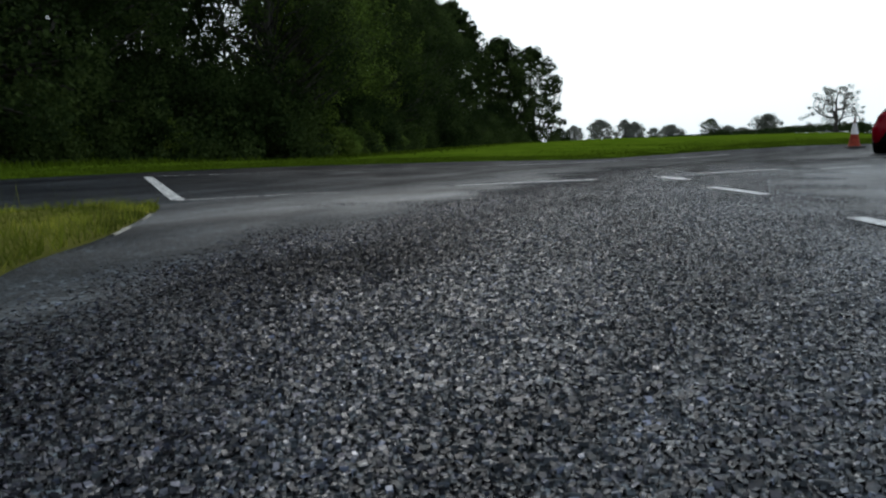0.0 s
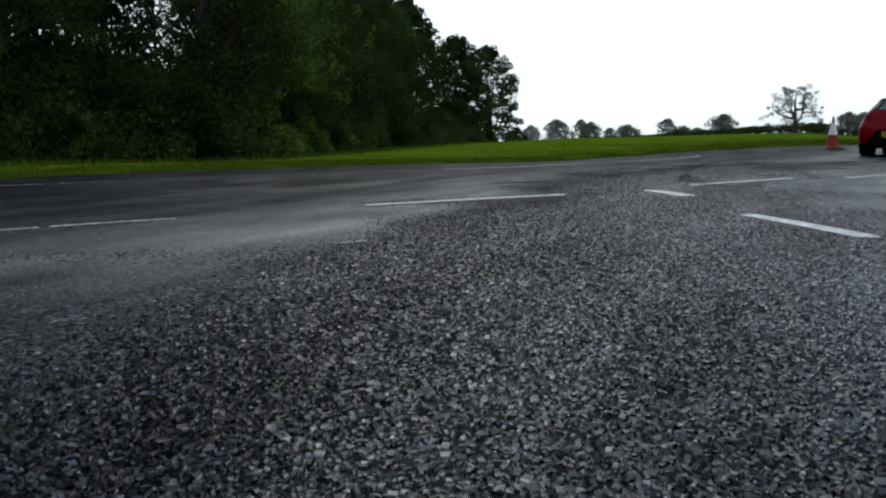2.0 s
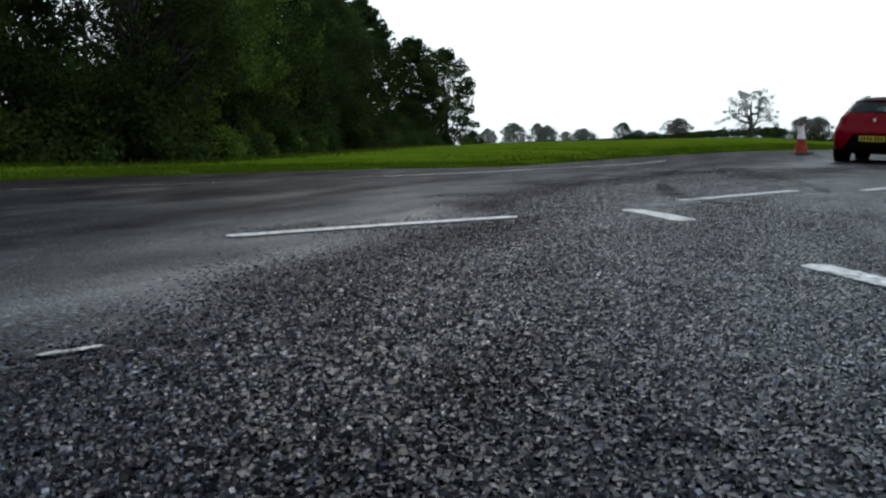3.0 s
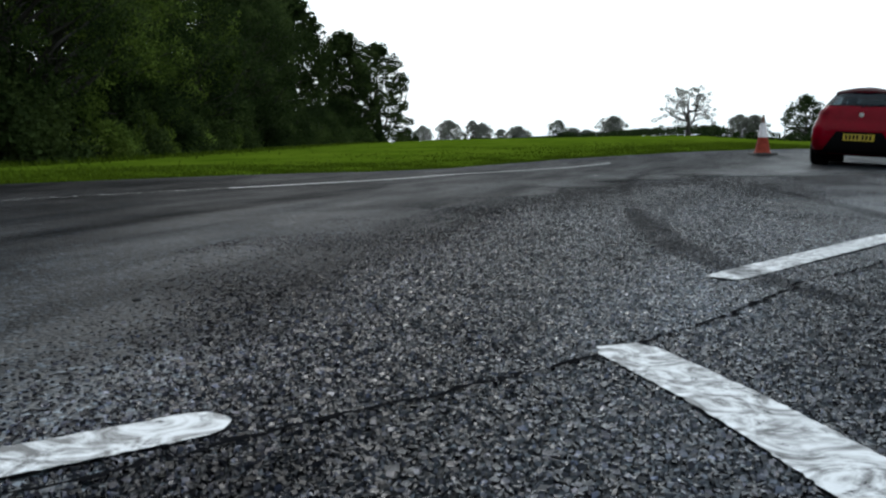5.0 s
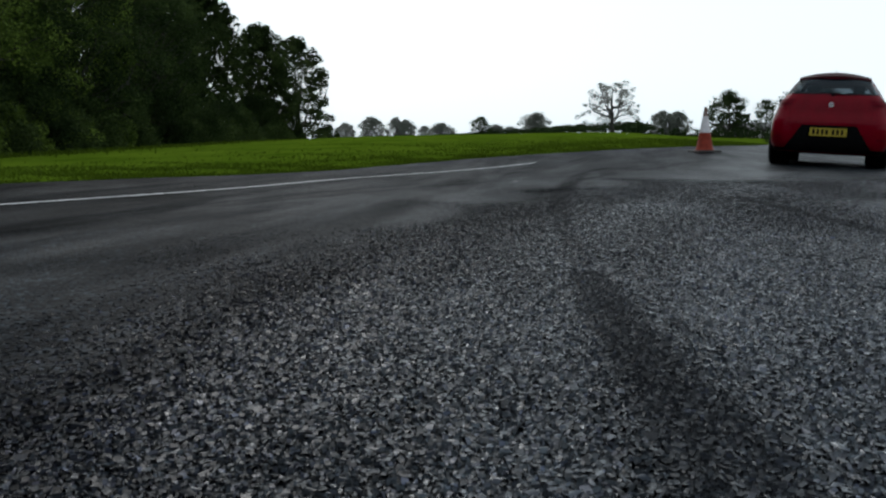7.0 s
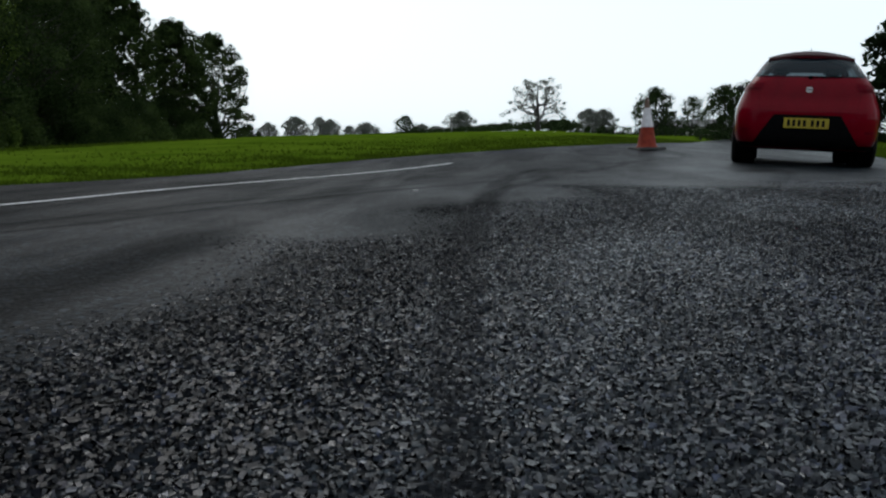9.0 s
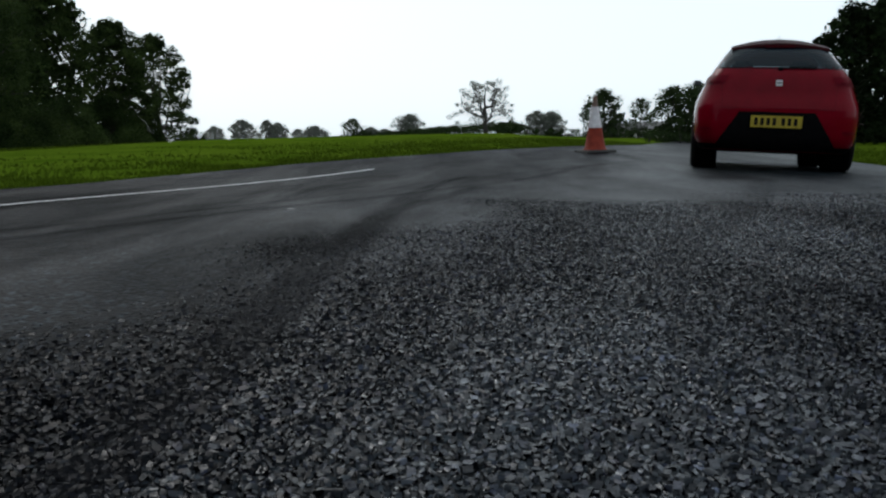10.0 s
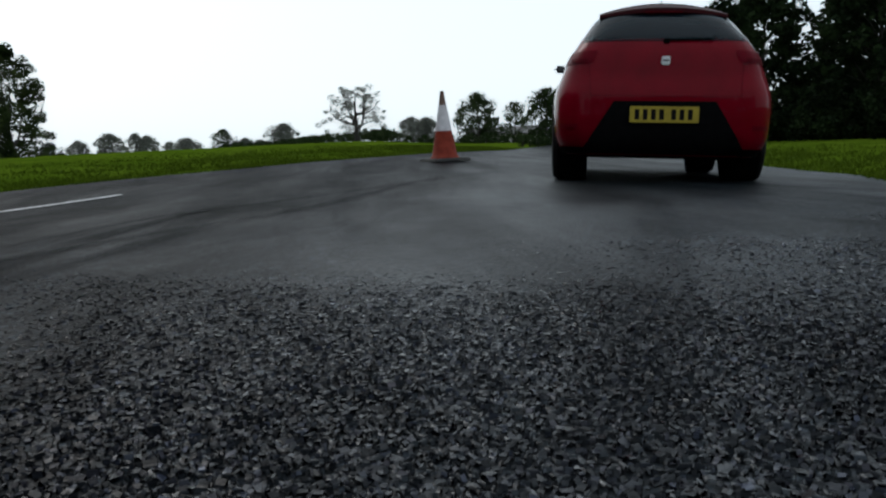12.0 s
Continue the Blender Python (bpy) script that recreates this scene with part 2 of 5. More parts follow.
for turf in (M_GRASS, M_ROUGH):
    shader(turf).inputs["Specular IOR Level"].default_value = 0.0
M_BLADES = leaf_material("grass_blades", (0.038, 0.064, 0.0045), (0.07, 0.104, 0.009))
M_DRY_BLADES = leaf_material("dry_grass_blades", (0.085, 0.115, 0.012), (0.19, 0.19, 0.035), 0.3, 2.6)
M_BARK = mottled("bark", (0.012, 0.011, 0.009), (0.03, 0.026, 0.021), 6.0, 0.9, bumps=0.8, fine=18.0)
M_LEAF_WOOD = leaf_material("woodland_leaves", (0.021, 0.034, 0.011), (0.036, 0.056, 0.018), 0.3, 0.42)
# lighter green trees, with the light on their crowns put into the colour
M_LEAF_BRIGHT = leaf_material("lit_green_leaves", (0.07, 0.11, 0.021), (0.12, 0.17, 0.035), 0.36, 0.42)
# leaves behind the car, with the shade they stand in put into the colour
M_LEAF_DARK = leaf_material("shaded_leaves", (0.0075, 0.014, 0.006), (0.017, 0.029, 0.0115), 0.22, 0.6)
# the pale haze of distance is put into this leaf colour
M_LEAF_HAZED = leaf_material("hazed_tree_leaves", (0.13, 0.14, 0.125), (0.2, 0.21, 0.185), 0.74)
M_HEDGE = leaf_material("hedge_leaves", (0.015, 0.028, 0.01), (0.045, 0.065, 0.025))
M_EDGING = mottled("pale_stone_edging", (0.12, 0.115, 0.1), (0.24, 0.23, 0.2), 9.0, 0.85, bumps=0.6)
M_PEBBLE = mottled("dark_stone", (0.012, 0.012, 0.012), (0.03, 0.03, 0.03), 30.0, 0.8)
M_PALE_STONE = mottled("pale_stone", (0.2, 0.2, 0.19), (0.35, 0.35, 0.34), 30.0, 0.8)


# ---- shape helpers ----
def mesh_object(name, verts, faces, mat, parent=None, smooth=False):
    me = bpy.data.meshes.new(name)
    me.from_pydata([tuple(v) for v in verts], [], faces)
    me.materials.append(mat)
    if smooth:
        me.shade_smooth()
    ob = new(name, me)
    ob.parent = parent
    return ob


def part(name, bm, mat, parent=None, label="", smooth=True):
    """Links a bmesh as one mesh object under a thing."""
    me = bpy.data.meshes.new(name)
    bmesh.ops.recalc_face_normals(bm, faces=bm.faces)
    bm.to_mesh(me)
    bm.free()
    me.materials.append(mat)
    if smooth:
        me.shade_smooth()
        me.set_sharp_from_angle(angle=radians(38))
    ob = new(name, me)
    ob.parent = parent
    if label:
        tagged(ob, label)
    return ob


def quads_mesh(name, verts, mat, per=4, parent=None):
    """Many loose faces of the same number of corners, from an (n*per, 3) array."""
    n = len(verts) // per
    me = bpy.data.meshes.new(name)
    me.vertices.add(n * per)
    me.vertices.foreach_set("co", np.ascontiguousarray(verts, dtype=np.float32).ravel())
    me.loops.add(n * per)
    me.loops.foreach_set("vertex_index", np.arange(n * per, dtype=np.int32))
    me.polygons.add(n)
    me.polygons.foreach_set("loop_start", np.arange(0, n * per, per, dtype=np.int32))
    me.update(calc_edges=True)
    me.materials.append(mat)
    ob = new(name, me)
    ob.parent = parent
    return ob


def spline(points, n):
    """A smooth line of n points through the given ones."""
    p = np.array(points, float)
    d = np.concatenate([[0], np.cumsum(np.linalg.norm(np.diff(p, axis=0), axis=1))])
    t = np.linspace(0, d[-1], n)
    m = np.gradient(p, d, axis=0)
    out = np.empty((n, p.shape[1]))
    for i, s in enumerate(t):
        k = min(np.searchsorted(d, s, side="right") - 1, len(d) - 2)
        h = d[k + 1] - d[k]
        u = (s - d[k]) / h
        out[i] = ((1 + 2 * u) * (1 - u) ** 2 * p[k] + u * (1 - u) ** 2 * h * m[k] + u * u * (3 - 2 * u) * p[k + 1] + u * u * (u - 1) * h * m[k + 1])
    return out


def rise(x, y):
    """Height of the land: level tarmac that climbs gently to a field ahead, less to either side."""
    x, y = np.asarray(x, float), np.asarray(y, float)

    def bend(c, w):
        return w * np.logaddexp(0, (y - c) / w)
    z = 0.055 * bend(7.4, 0.8) - 0.036 * bend(11.8, 1.5) - 0.0125 * bend(60, 10) - 0.03 * bend(420, 20)
    r = x / (np.maximum(y, 6.0) + 2.0)
    fall = 0.046 * (0.3 * np.logaddexp(0, (x - 1.8) / 0.3) - 0.5 * np.logaddexp(0, (x - 5.3) / 0.5)) / (1 + np.exp(-(y - 4.0) / 0.7))
    bank = 0.16 / (1 + np.exp((x + 6.2) / 0.9)) / (1 + np.exp((y - 6.0) / 1.5))
    side = np.maximum(-x - 5, 0) / (np.maximum(y, 0) + 12)
    z = z * np.clip(1 - 2.2 * np.maximum(side - 0.22, 0), 0.0, 1.0)
    return z * np.clip(1 - 2.2 * np.maximum(r, 0), 0.0, 1.0) - fall + 0.035 * np.exp(-((y - 7.8) / 2.0) ** 2 - ((x - 2.9) / 1.6) ** 2) + bank


def ribbon(name, centre, half, mat, lift, n=40, ragged=0.0, seed=1, parent=None):
    """A flat strip that follows the tarmac along a line, with slightly ragged edges."""
    rng = np.random.default_rng(seed)
    c = spline(centre, n)
    t = np.gradient(c, axis=0)
    t /= np.linalg.norm(t, axis=1)[:, None]
    nrm = np.stack([-t[:, 1], t[:, 0]], 1)
    h = np.interp(np.linspace(0, 1, n), np.linspace(0, 1, len(half)), half) if isinstance(half, (list, tuple)) else np.full(n, half)
    cols = []
    for k in (-1.0, 0.0, 1.0):
        p = c + nrm * (h * k + (rng.normal(0, ragged, n) if k else 0))[:, None]
        cols.append(np.column_stack([p, rise(p[:, 0], p[:, 1]) + lift]))
    verts = np.concatenate(cols)
    faces = [(j * n + i, (j + 1) * n + i, (j + 1) * n + i + 1, j * n + i + 1) for j in range(2) for i in range(n - 1)]
    ob = mesh_object(name, verts, faces, mat, parent)
    at = ob.data.attributes.new("across", "FLOAT", "POINT")
    at.data.foreach_set("value", np.concatenate([np.zeros(n), np.ones(n), np.zeros(n)]))
    return ob


# ---- ground: one sheet to the horizon, and the tarmac on it ----
LEFT_EDGE = [(-7.6, -34), (-7.8, -14), (-8.1, -9.5), (-8.3, -6.5), (-8.0, -4), (-7.2, -1.5), (-6.7, 0.5), (-6.3, 2.3), (-5.4, 4.8), (-4.9, 6.3), (-4.3, 7.8), (-3.5, 9.0), (-2.6, 10.2), (-1.7, 11), (-0.6, 12), (0.4, 13.2), (1.6, 15.6), (3.6, 21.5), (6.5, 30), (10, 40)]
RIGHT_EDGE = [(3.9, -34), (3.9, -14), (3.9, -9.5), (3.9, -6.5), (3.9, -4), (3.9, -1.5), (3.95, 0.5), (4.0, 2.5), (4.2, 4.8), (4.5, 6.3), (4.9, 7.4), (5.5, 8.8), (5.75, 10), (6.0, 11), (6.2, 12), (6.4, 13), (7.0, 16), (8.0, 21.5), (9.5, 30), (12.5, 40)]


def axis(lo, hi, fine, growth):
    v, out, d = 0.0, [0.0], fine
    while v < hi:
        v += d
        out.append(v)
        d *= growth if v > 26 else 1.0
    v, d, neg = 0.0, fine, []
    while v > lo:
        v -= d
        neg.append(v)
        d *= growth if v < -26 else 1.0
    return np.array(neg[::-1] + out)


EDGE_L, EDGE_R = spline(LEFT_EDGE, 400), spline(RIGHT_EDGE, 400)
EDGE_L = EDGE_L + 0.06 * np.array([[noise.noise(Vector((i * 0.21, 0, 5))), noise.noise(Vector((i * 0.21, 9, 5)))] for i in range(len(EDGE_L))])
TARMAC_OUTLINE = np.concatenate([EDGE_L, EDGE_R[::-1]])


def inside(px, py, poly):
    res = np.zeros(np.shape(px), bool)
    j = len(poly) - 1
    for i in range(len(poly)):
        xi, yi, xj, yj = *poly[i], *poly[j]
        cross = ((yi > py) != (yj > py)) & (px < (xj - xi) * (py - yi) / (yj - yi + 1e-12) + xi)
        res ^= cross
        j = i
    return res


def build_ground():
    gx, gy = axis(-900, 900, 0.5, 1.16), axis(-500, 1500, 0.5, 1.16)
    X, Y = np.meshgrid(gx, gy)
    Z = rise(X, Y)
    d = np.full(X.shape, 9.0)
    near = (np.abs(X) < 40) & (Y > -40) & (Y < 45)
    for line in (EDGE_L, EDGE_R):
        dd = np.sqrt(((X[near][:, None] - line[None, :, 0]) ** 2 + (Y[near][:, None] - line[None, :, 1]) ** 2).min(1))
        d[near] = np.minimum(d[near], dd)
    ins = inside(X, Y, TARMAC_OUTLINE)
    rng = np.random.default_rng(2)
    Z = np.where(ins, Z - 0.07, Z + np.clip(d, 0, 1.2) * 0.055 - 0.02) + np.where(ins, 0, rng.normal(0, 0.012, Z.shape))
    h, w = X.shape
    verts = np.column_stack([X.ravel(), Y.ravel(), Z.ravel()])
    faces = [(r * w + c, r * w + c + 1, (r + 1) * w + c + 1, (r + 1) * w + c) for r in range(h - 1) for c in range(w - 1)]
    tagged(mesh_object("ground", verts, faces, M_GRASS, smooth=True), "rough green grass field rising gently to the skyline", "ground", kind="structure")
    cols = 64
    v = []
    for k in range(cols + 1):
        p = EDGE_L + (EDGE_R - EDGE_L) * (k / cols)
        v.append(np.column_stack([p, rise(p[:, 0], p[:, 1])]))
    n = len(EDGE_L)
    drop_l, drop_r = v[0] - (0, 0, 0.09), v[-1] - (0, 0, 0.09)
    v = [drop_l] + v + [drop_r]
    faces = [(k * n + i, (k + 1) * n + i, (k + 1) * n + i + 1, k * n + i + 1) for k in range(cols + 2) for i in range(n - 1)]
    return tagged(mesh_object("road", np.concatenate(v), faces, M_ASPHALT, smooth=True), "wide worn dark grey tarmac with coarse stone chips", "road", kind="structure")


ROAD = build_ground()


def grass_blades(name, centres, height, spread, mat, seed, label):
    rng = np.random.default_rng(seed)
    n = len(centres)
    a = rng.uniform(0, 2 * np.pi, n)
    w = rng.uniform(0.003, 0.007, n) * spread
    h = height * rng.uniform(0.45, 1.25, n)
    lean = rng.normal(0, 0.35, (n, 2)) * h[:, None]
    side = np.stack([np.cos(a) * w, np.sin(a) * w, 0 * a], 1)
    tip = np.column_stack([lean, h])
    verts = np.stack([centres - side, centres + side, centres + tip], 1).reshape(-1, 3)
    ob = quads_mesh(name, verts, mat, 3)
    return tagged(ob, label, "grass", kind="stuff")


def verge_blades(line, outward, count, width, height, mat, seed, label, lo=0.0, hi=1.0, spread=2.2):
    """Blades along the outside of a tarmac edge, thickest at the rim."""
    rng = np.random.default_rng(seed)
    t = rng.uniform(lo, hi, count) * (len(line) - 1)
    i = np.minimum(t.astype(int), len(line) - 2)
    f = (t - i)[:, None]
    base = line[i] * (1 - f) + line[i + 1] * f
    tan = line[i + 1] - line[i]
    tan /= np.linalg.norm(tan, axis=1)[:, None] + 1e-9
    nrm = np.stack([-tan[:, 1], tan[:, 0]], 1) * outward
    off = rng.exponential(width * 0.45, count) - 0.07
    p = base + nrm * off[:, None]
    z = rise(p[:, 0], p[:, 1]) + np.clip(off, 0, 1.2) * 0.055 - 0.03
    clump = 0.55 + 0.9 * np.array([noise.noise(Vector((a * 0.9, b * 0.9, seed))) * 0.5 + 0.5 for a, b in p])
    grass_blades("grass", np.column_stack([p, z]), height * clump, spread, mat, seed + 1, label)


# ---- grass verges ----
verge_blades(EDGE_L, 1, 56000, 1.6, 0.05, M_BLADES, 11, "fresh green verge grass with ragged edge on tarmac", 0.28, 0.86)
verge_blades(EDGE_L, 1, 26000, 6.0, 0.045, M_BLADES, 13, "longer green grass on the bank below the wood", 0.28, 0.8, 4.0)
verge_blades(EDGE_R, -1, 22000, 3.0, 0.06, M_BLADES, 17, "short bright green grass beside the parked car", 0.5, 0.9, 3.0)
WOOD_FOOT = spline([(-13.8, -10.4), (-17.3, -4.8), (-19.6, 1), (-20.3, 5), (-20.4, 9), (-20.5, 13.1), (-21, 16.9), (-22.4, 22.7), (-25, 30.3), (-28, 40.2), (-30.8, 50.2), (-33, 63), (-35, 76)], 300)
verge_blades(WOOD_FOOT, -1, 14000, 2.4, 0.2, M_BLADES, 19, "tall uneven grass tufts at the foot of the wood", 0.0, 1.0, 5.0)
PATCH = [(-0.75, -14.79), (-1.15, -14.31), (-1.35, -13.99), (-1.65, -13.54), (-2.05, -13.04), (-2.47, -12.54), (-2.84, -12.12), (-3.25, -12.09), (-3.32, -12.54), (-3.62, -12.96), (-4.26, -13.88), (-4.29, -15.61), (-2.46, -17.25), (-0.86, -16.35)]


def build_patch():
    """A tongue of rough grass that lies on the tarmac, with a broken pale edging."""
    ring = spline(PATCH + PATCH[:1], 90)[:-1]
    mid = ring.mean(0)
    verts, n = [], len(ring)
    for k, (f, h) in enumerate(((1.0, -0.02), (0.985, 0.018), (0.93, 0.035), (0.7, 0.05), (0.35, 0.055))):
        verts += [(mid[0] + (p[0] - mid[0]) * f, mid[1] + (p[1] - mid[1]) * f, h + 0.006 * math.sin(i * 1.7 + k)) for i, p in enumerate(ring)]
    verts.append((mid[0], mid[1], 0.055))
    faces = [(k * n + i, k * n + (i + 1) % n, (k + 1) * n + (i + 1) % n, (k + 1) * n + i) for k in range(4) for i in range(n)]
    faces += [(4 * n + i, 4 * n + (i + 1) % n, 5 * n) for i in range(n)]
    tagged(mesh_object("pavement", verts, faces, M_ROUGH, smooth=True), "low rough grass island on the tarmac", "grass bank", kind="structure")
    rng = np.random.default_rng(31)
    p = rng.uniform((-4.8, -17.8), (-0.5, -11.8), (90000, 2))
    p = p[inside(p[:, 0], p[:, 1], ring)][:22000]
    c = np.column_stack([p, np.full(len(p), 0.015)])
    h = 0.045 + 0.05 * np.array([noise.noise(Vector((a * 3, b * 3, 3))) * 0.5 + 0.5 for a, b in p])
    grass_blades("grass", c, h, 0.9, M_DRY_BLADES, 32, "yellow-green unmown grass on the small island")
    t = rng.uniform(0, 1, 70)
    stems = np.column_stack([p[:70], np.full(70, 0.02)])
    grass_blades("seed_stems", stems, 0.2 + 0.08 * t, 0.5, M_DRY_BLADES, 35, "thin dry grass stems with seed heads")
    for a, b in ((0.115, 0.15), (0.19, 0.215)):
        i0, i1 = int(a * n), int(b * n)
        line = ring[i0:i1 + 1]
        bm = bmesh.new()
        rows = []
        for q in line:
            out = (q - mid) / np.linalg.norm(q - mid)
            rows.append([bm.verts.new((q[0] + out[0] * o, q[1] + out[1] * o, z + rng.normal(0, 0.002))) for o, z in ((-0.01, -0.005), (-0.004, 0.008), (0.012, 0.009), (0.022, -0.005))])
        for r0, r1 in zip(rows, rows[1:]):
            for k in range(3):
                bm.faces.new((r0[k], r0[k + 1], r1[k + 1], r1[k]))
        tagged(part("edging_stone", bm, M_EDGING), "broken pale stone edging along the grass island", "edging", "edging stones")


build_patch()


# ---- road markings and wear ----
PAINT_LINES = []


def line_mark(pts, half, mat, seed, n=30, blunt=0.02):
    # rounded ends, or blunt ones
    long = sum(math.dist(a, b) for a, b in zip(pts, pts[1:]))
    n = max(n, int(long / 0.012))
    d = np.linspace(0, long, n)
    d = np.clip(np.minimum(d, long - d) / half, blunt, 1)
    ob = ribbon("road_marking", pts, [float(v) for v in half * np.sqrt(1 - (1 - d) ** 2)], mat, 0.0076, n, 0.0018, seed)
    if mat is M_WHITE_LINE and pts[0][1] < -2:
        c = spline(pts, 240)
        trim = int(240 * half * (0.95 if blunt < 0.3 else 0.6) / long)
        PAINT_LINES.append((c[trim:240 - trim], half))
    return tagged(ob, "worn white paint line on dark tarmac", "road marking", "painted lines", "structure")


line_mark([(-2.09, -8.85), (-1.52, -8.12), (-1, -7.52)], 0.062, M_WHITE_LINE, 41)
line_mark([(-0.43, -6.9), (-0.2, -7.28), (-0.02, -7.65)], 0.07, M_WHITE_LINE, 42, blunt=0.3)
line_mark([(-0.17, -5.95), (0.25, -5.24), (0.66, -4.56)], 0.064, M_WHITE_LINE, 43, blunt=0.5)
line_mark([(1.18, -4.57), (1.49, -4.03), (1.81, -3.5)], 0.054, M_WHITE_LINE, 44)
line_mark([(0.47, -9.23), (0.74, -9.73), (1, -10.26)], 0.052, M_WHITE_LINE, 45)
line_mark([(1.53, -12.01), (1.75, -12.6), (1.97, -13.2)], 0.05, M_WHITE_LINE, 46)
line_mark([(-6.9, -8.4), (-5.15, -9.85), (-3.43, -11.33)], 0.058, M_FAINT_LINE, 47, 60)
line_mark([(-3.42, -11.36), (-3.25, -11), (-3.1, -10.7)], 0.035, M_FAINT_LINE, 48)
line_mark([(-3.08, -10.66), (-2.95, -10.4), (-2.72, -10.05)], 0.03, M_FAINT_LINE, 49)
line_mark([(-6.93, -8.45), (-6.4, -6), (-5.6, -3.2), (-4.95, -0.9)], 0.03, M_GHOST_LINE, 50, 80)
line_mark([(-4.94, -0.98), (-4.04, 1.73), (-3.55, 3.92), (-2.67, 6.06), (-1.62, 8.36)], 0.042, M_WHITE_LINE, 53, 120)
line_mark([(-1.05, -10.92), (-1.01, -10.87), (-0.98, -10.81)], 0.012, M_FAINT_LINE, 51, 8)

skid = ribbon("tyre_mark", [(-0.6, -3.1), (-0.54, -3.6), (-0.47, -4.1), (-0.36, -4.85), (-0.22, -5.45), (-0.03, -5.95), (0.3, -6.5)], [0.06, 0.09, 0.1, 0.11, 0.1, 0.07, 0.03], M_RUBBER_MARK, 0.008, 140, 0.006, 61)
tagged(skid, "curved dark rubber skid mark on tarmac", "skid mark", "skid marks", "structure")
skid = ribbon("tyre_mark", [(-0.45, 6.6), (-0.66, 5.6), (-0.78, 4.2), (-0.83, 2.6), (-0.84, 1.0), (-0.8, -0.6), (-0.72, -1.8), (-0.6, -3.0)], [0.03, 0.09, 0.12, 0.13, 0.12, 0.09, 0.06, 0.04], M_RUBBER_MARK, 0.006, 140, 0.006, 60)
tagged(skid, "curved dark rubber skid mark on tarmac", "skid mark", "skid marks", "structure")
skid = ribbon("tyre_mark", [(0.42, 0.4), (0.56, -0.9), (0.7, -2.2), (0.8, -3.2), (0.87, -4.0), (0.9, -5.0)], [0.03, 0.06, 0.07, 0.08, 0.08, 0.04], M_RUBBER_MARK, 0.0072, 90, 0.006, 62)
tagged(skid, "thin dark rubber skid mark on tarmac", "skid mark", "skid marks", "structure")
skid = ribbon("tyre_mark", [(-3.1, -0.2), (-2.75, 0.6), (-2.3, 1.75), (-1.7, 2.85), (-1.05, 3.85), (-0.1, 5.7)], [0.03, 0.07, 0.08, 0.08, 0.08, 0.03], M_RUBBER_MARK, 0.0046, 100, 0.01, 63)
tagged(skid, "long dark rubber streak along the tarmac", "skid mark", "skid marks", "structure")
skid = ribbon("tyre_mark", [(-3.6, -1.0), (-3.24, 0.2), (-2.8, 1.6), (-2.2, 2.6), (-1.3, 4.4)], [0.04, 0.08, 0.08, 0.07, 0.03], M_RUBBER_FAINT, 0.0047, 90, 0.01, 64)
tagged(skid, "faint dark rubber streak along the tarmac", "skid mark", "skid marks", "structure")
skid = ribbon("tyre_mark", [(-1.05, 0.7), (-0.9, 1.4), (-0.8, 2.7), (-0.55, 3.9), (-0.3, 5.0), (0.3, 6.4), (0.9, 8.0)], [0.03, 0.08, 0.09, 0.09, 0.1, 0.1, 0.04], M_RUBBER_FAINT, 0.0048, 110, 0.01, 66)
tagged(skid, "curved dark rubber skid mark on tarmac", "skid mark", "skid marks", "structure")
skid = ribbon("tyre_mark", [(-1.1, 4.6), (-0.7, 6.0), (0.0, 6.9), (0.9, 8.0), (1.9, 9.2)], [0.03, 0.08, 0.08, 0.08, 0.03], M_RUBBER_FAINT, 0.0049, 90, 0.01, 68)
tagged(skid, "faint dark rubber streak along the tarmac", "skid mark", "skid marks", "structure")
skid = ribbon("tyre_mark", [(-0.05, -0.4), (0.15, 0.5), (0.4, 1.3), (0.85, 2.15), (1.15, 2.85), (1.55, 3.9), (2.1, 5.4)], [0.04, 0.1, 0.11, 0.11, 0.11, 0.12, 0.08], M_RUBBER_TRACE, 0.0062, 120, 0.01, 65)
tagged(skid, "broad soft rubber skid mark towards the parked car", "skid mark", "skid marks", "structure")
lane = ribbon("tyre_mark", [(-1.26, -7.08), (-1.49, -6.18), (-1.84, -4.69), (-1.94, -3.15), (-1.87, -1.07), (-1.9, 0.61)], [0.3, 0.48, 0.5, 0.45, 0.4, 0.1], M_LANE, 0.0066, 90, 0.01, 67)
tagged(lane, "broad soft dark lane worn into the tarmac", "skid mark", "skid marks", "structure")


CRACK_LINES = []


def crack(points, half, seed, n):
    rng = np.random.default_rng(seed)
    c = spline(points, n)
    c[1:-1] += rng.normal(0, 0.008, (n - 2, 2))
    h = [float(v) for v in np.clip(rng.normal(half, half * 0.5, n), half * 0.3, half * 2)]
    h[0] = h[-1] = 0.001
    CRACK_LINES.append((c, half))
    ob = ribbon("crack", c, h, M_CRACK, 0.0072, n, 0.0)
    tagged(ob, "jagged open crack in the tarmac joint", "crack", "cracks", "structure")


crack([(-1.99, -8.93), (-1.43, -8.2), (-1.05, -7.76), (-0.86, -7.5), (-0.63, -7.22), (-0.48, -7.02), (-0.38, -6.87), (-0.25, -6.65), (-0.12, -6.39), (0.07, -5.97)], 0.0058, 71, 150)
crack([(0.07, -5.97), (0.35, -5.57), (0.57, -5.15), (0.72, -4.83)], 0.0045, 72, 60)


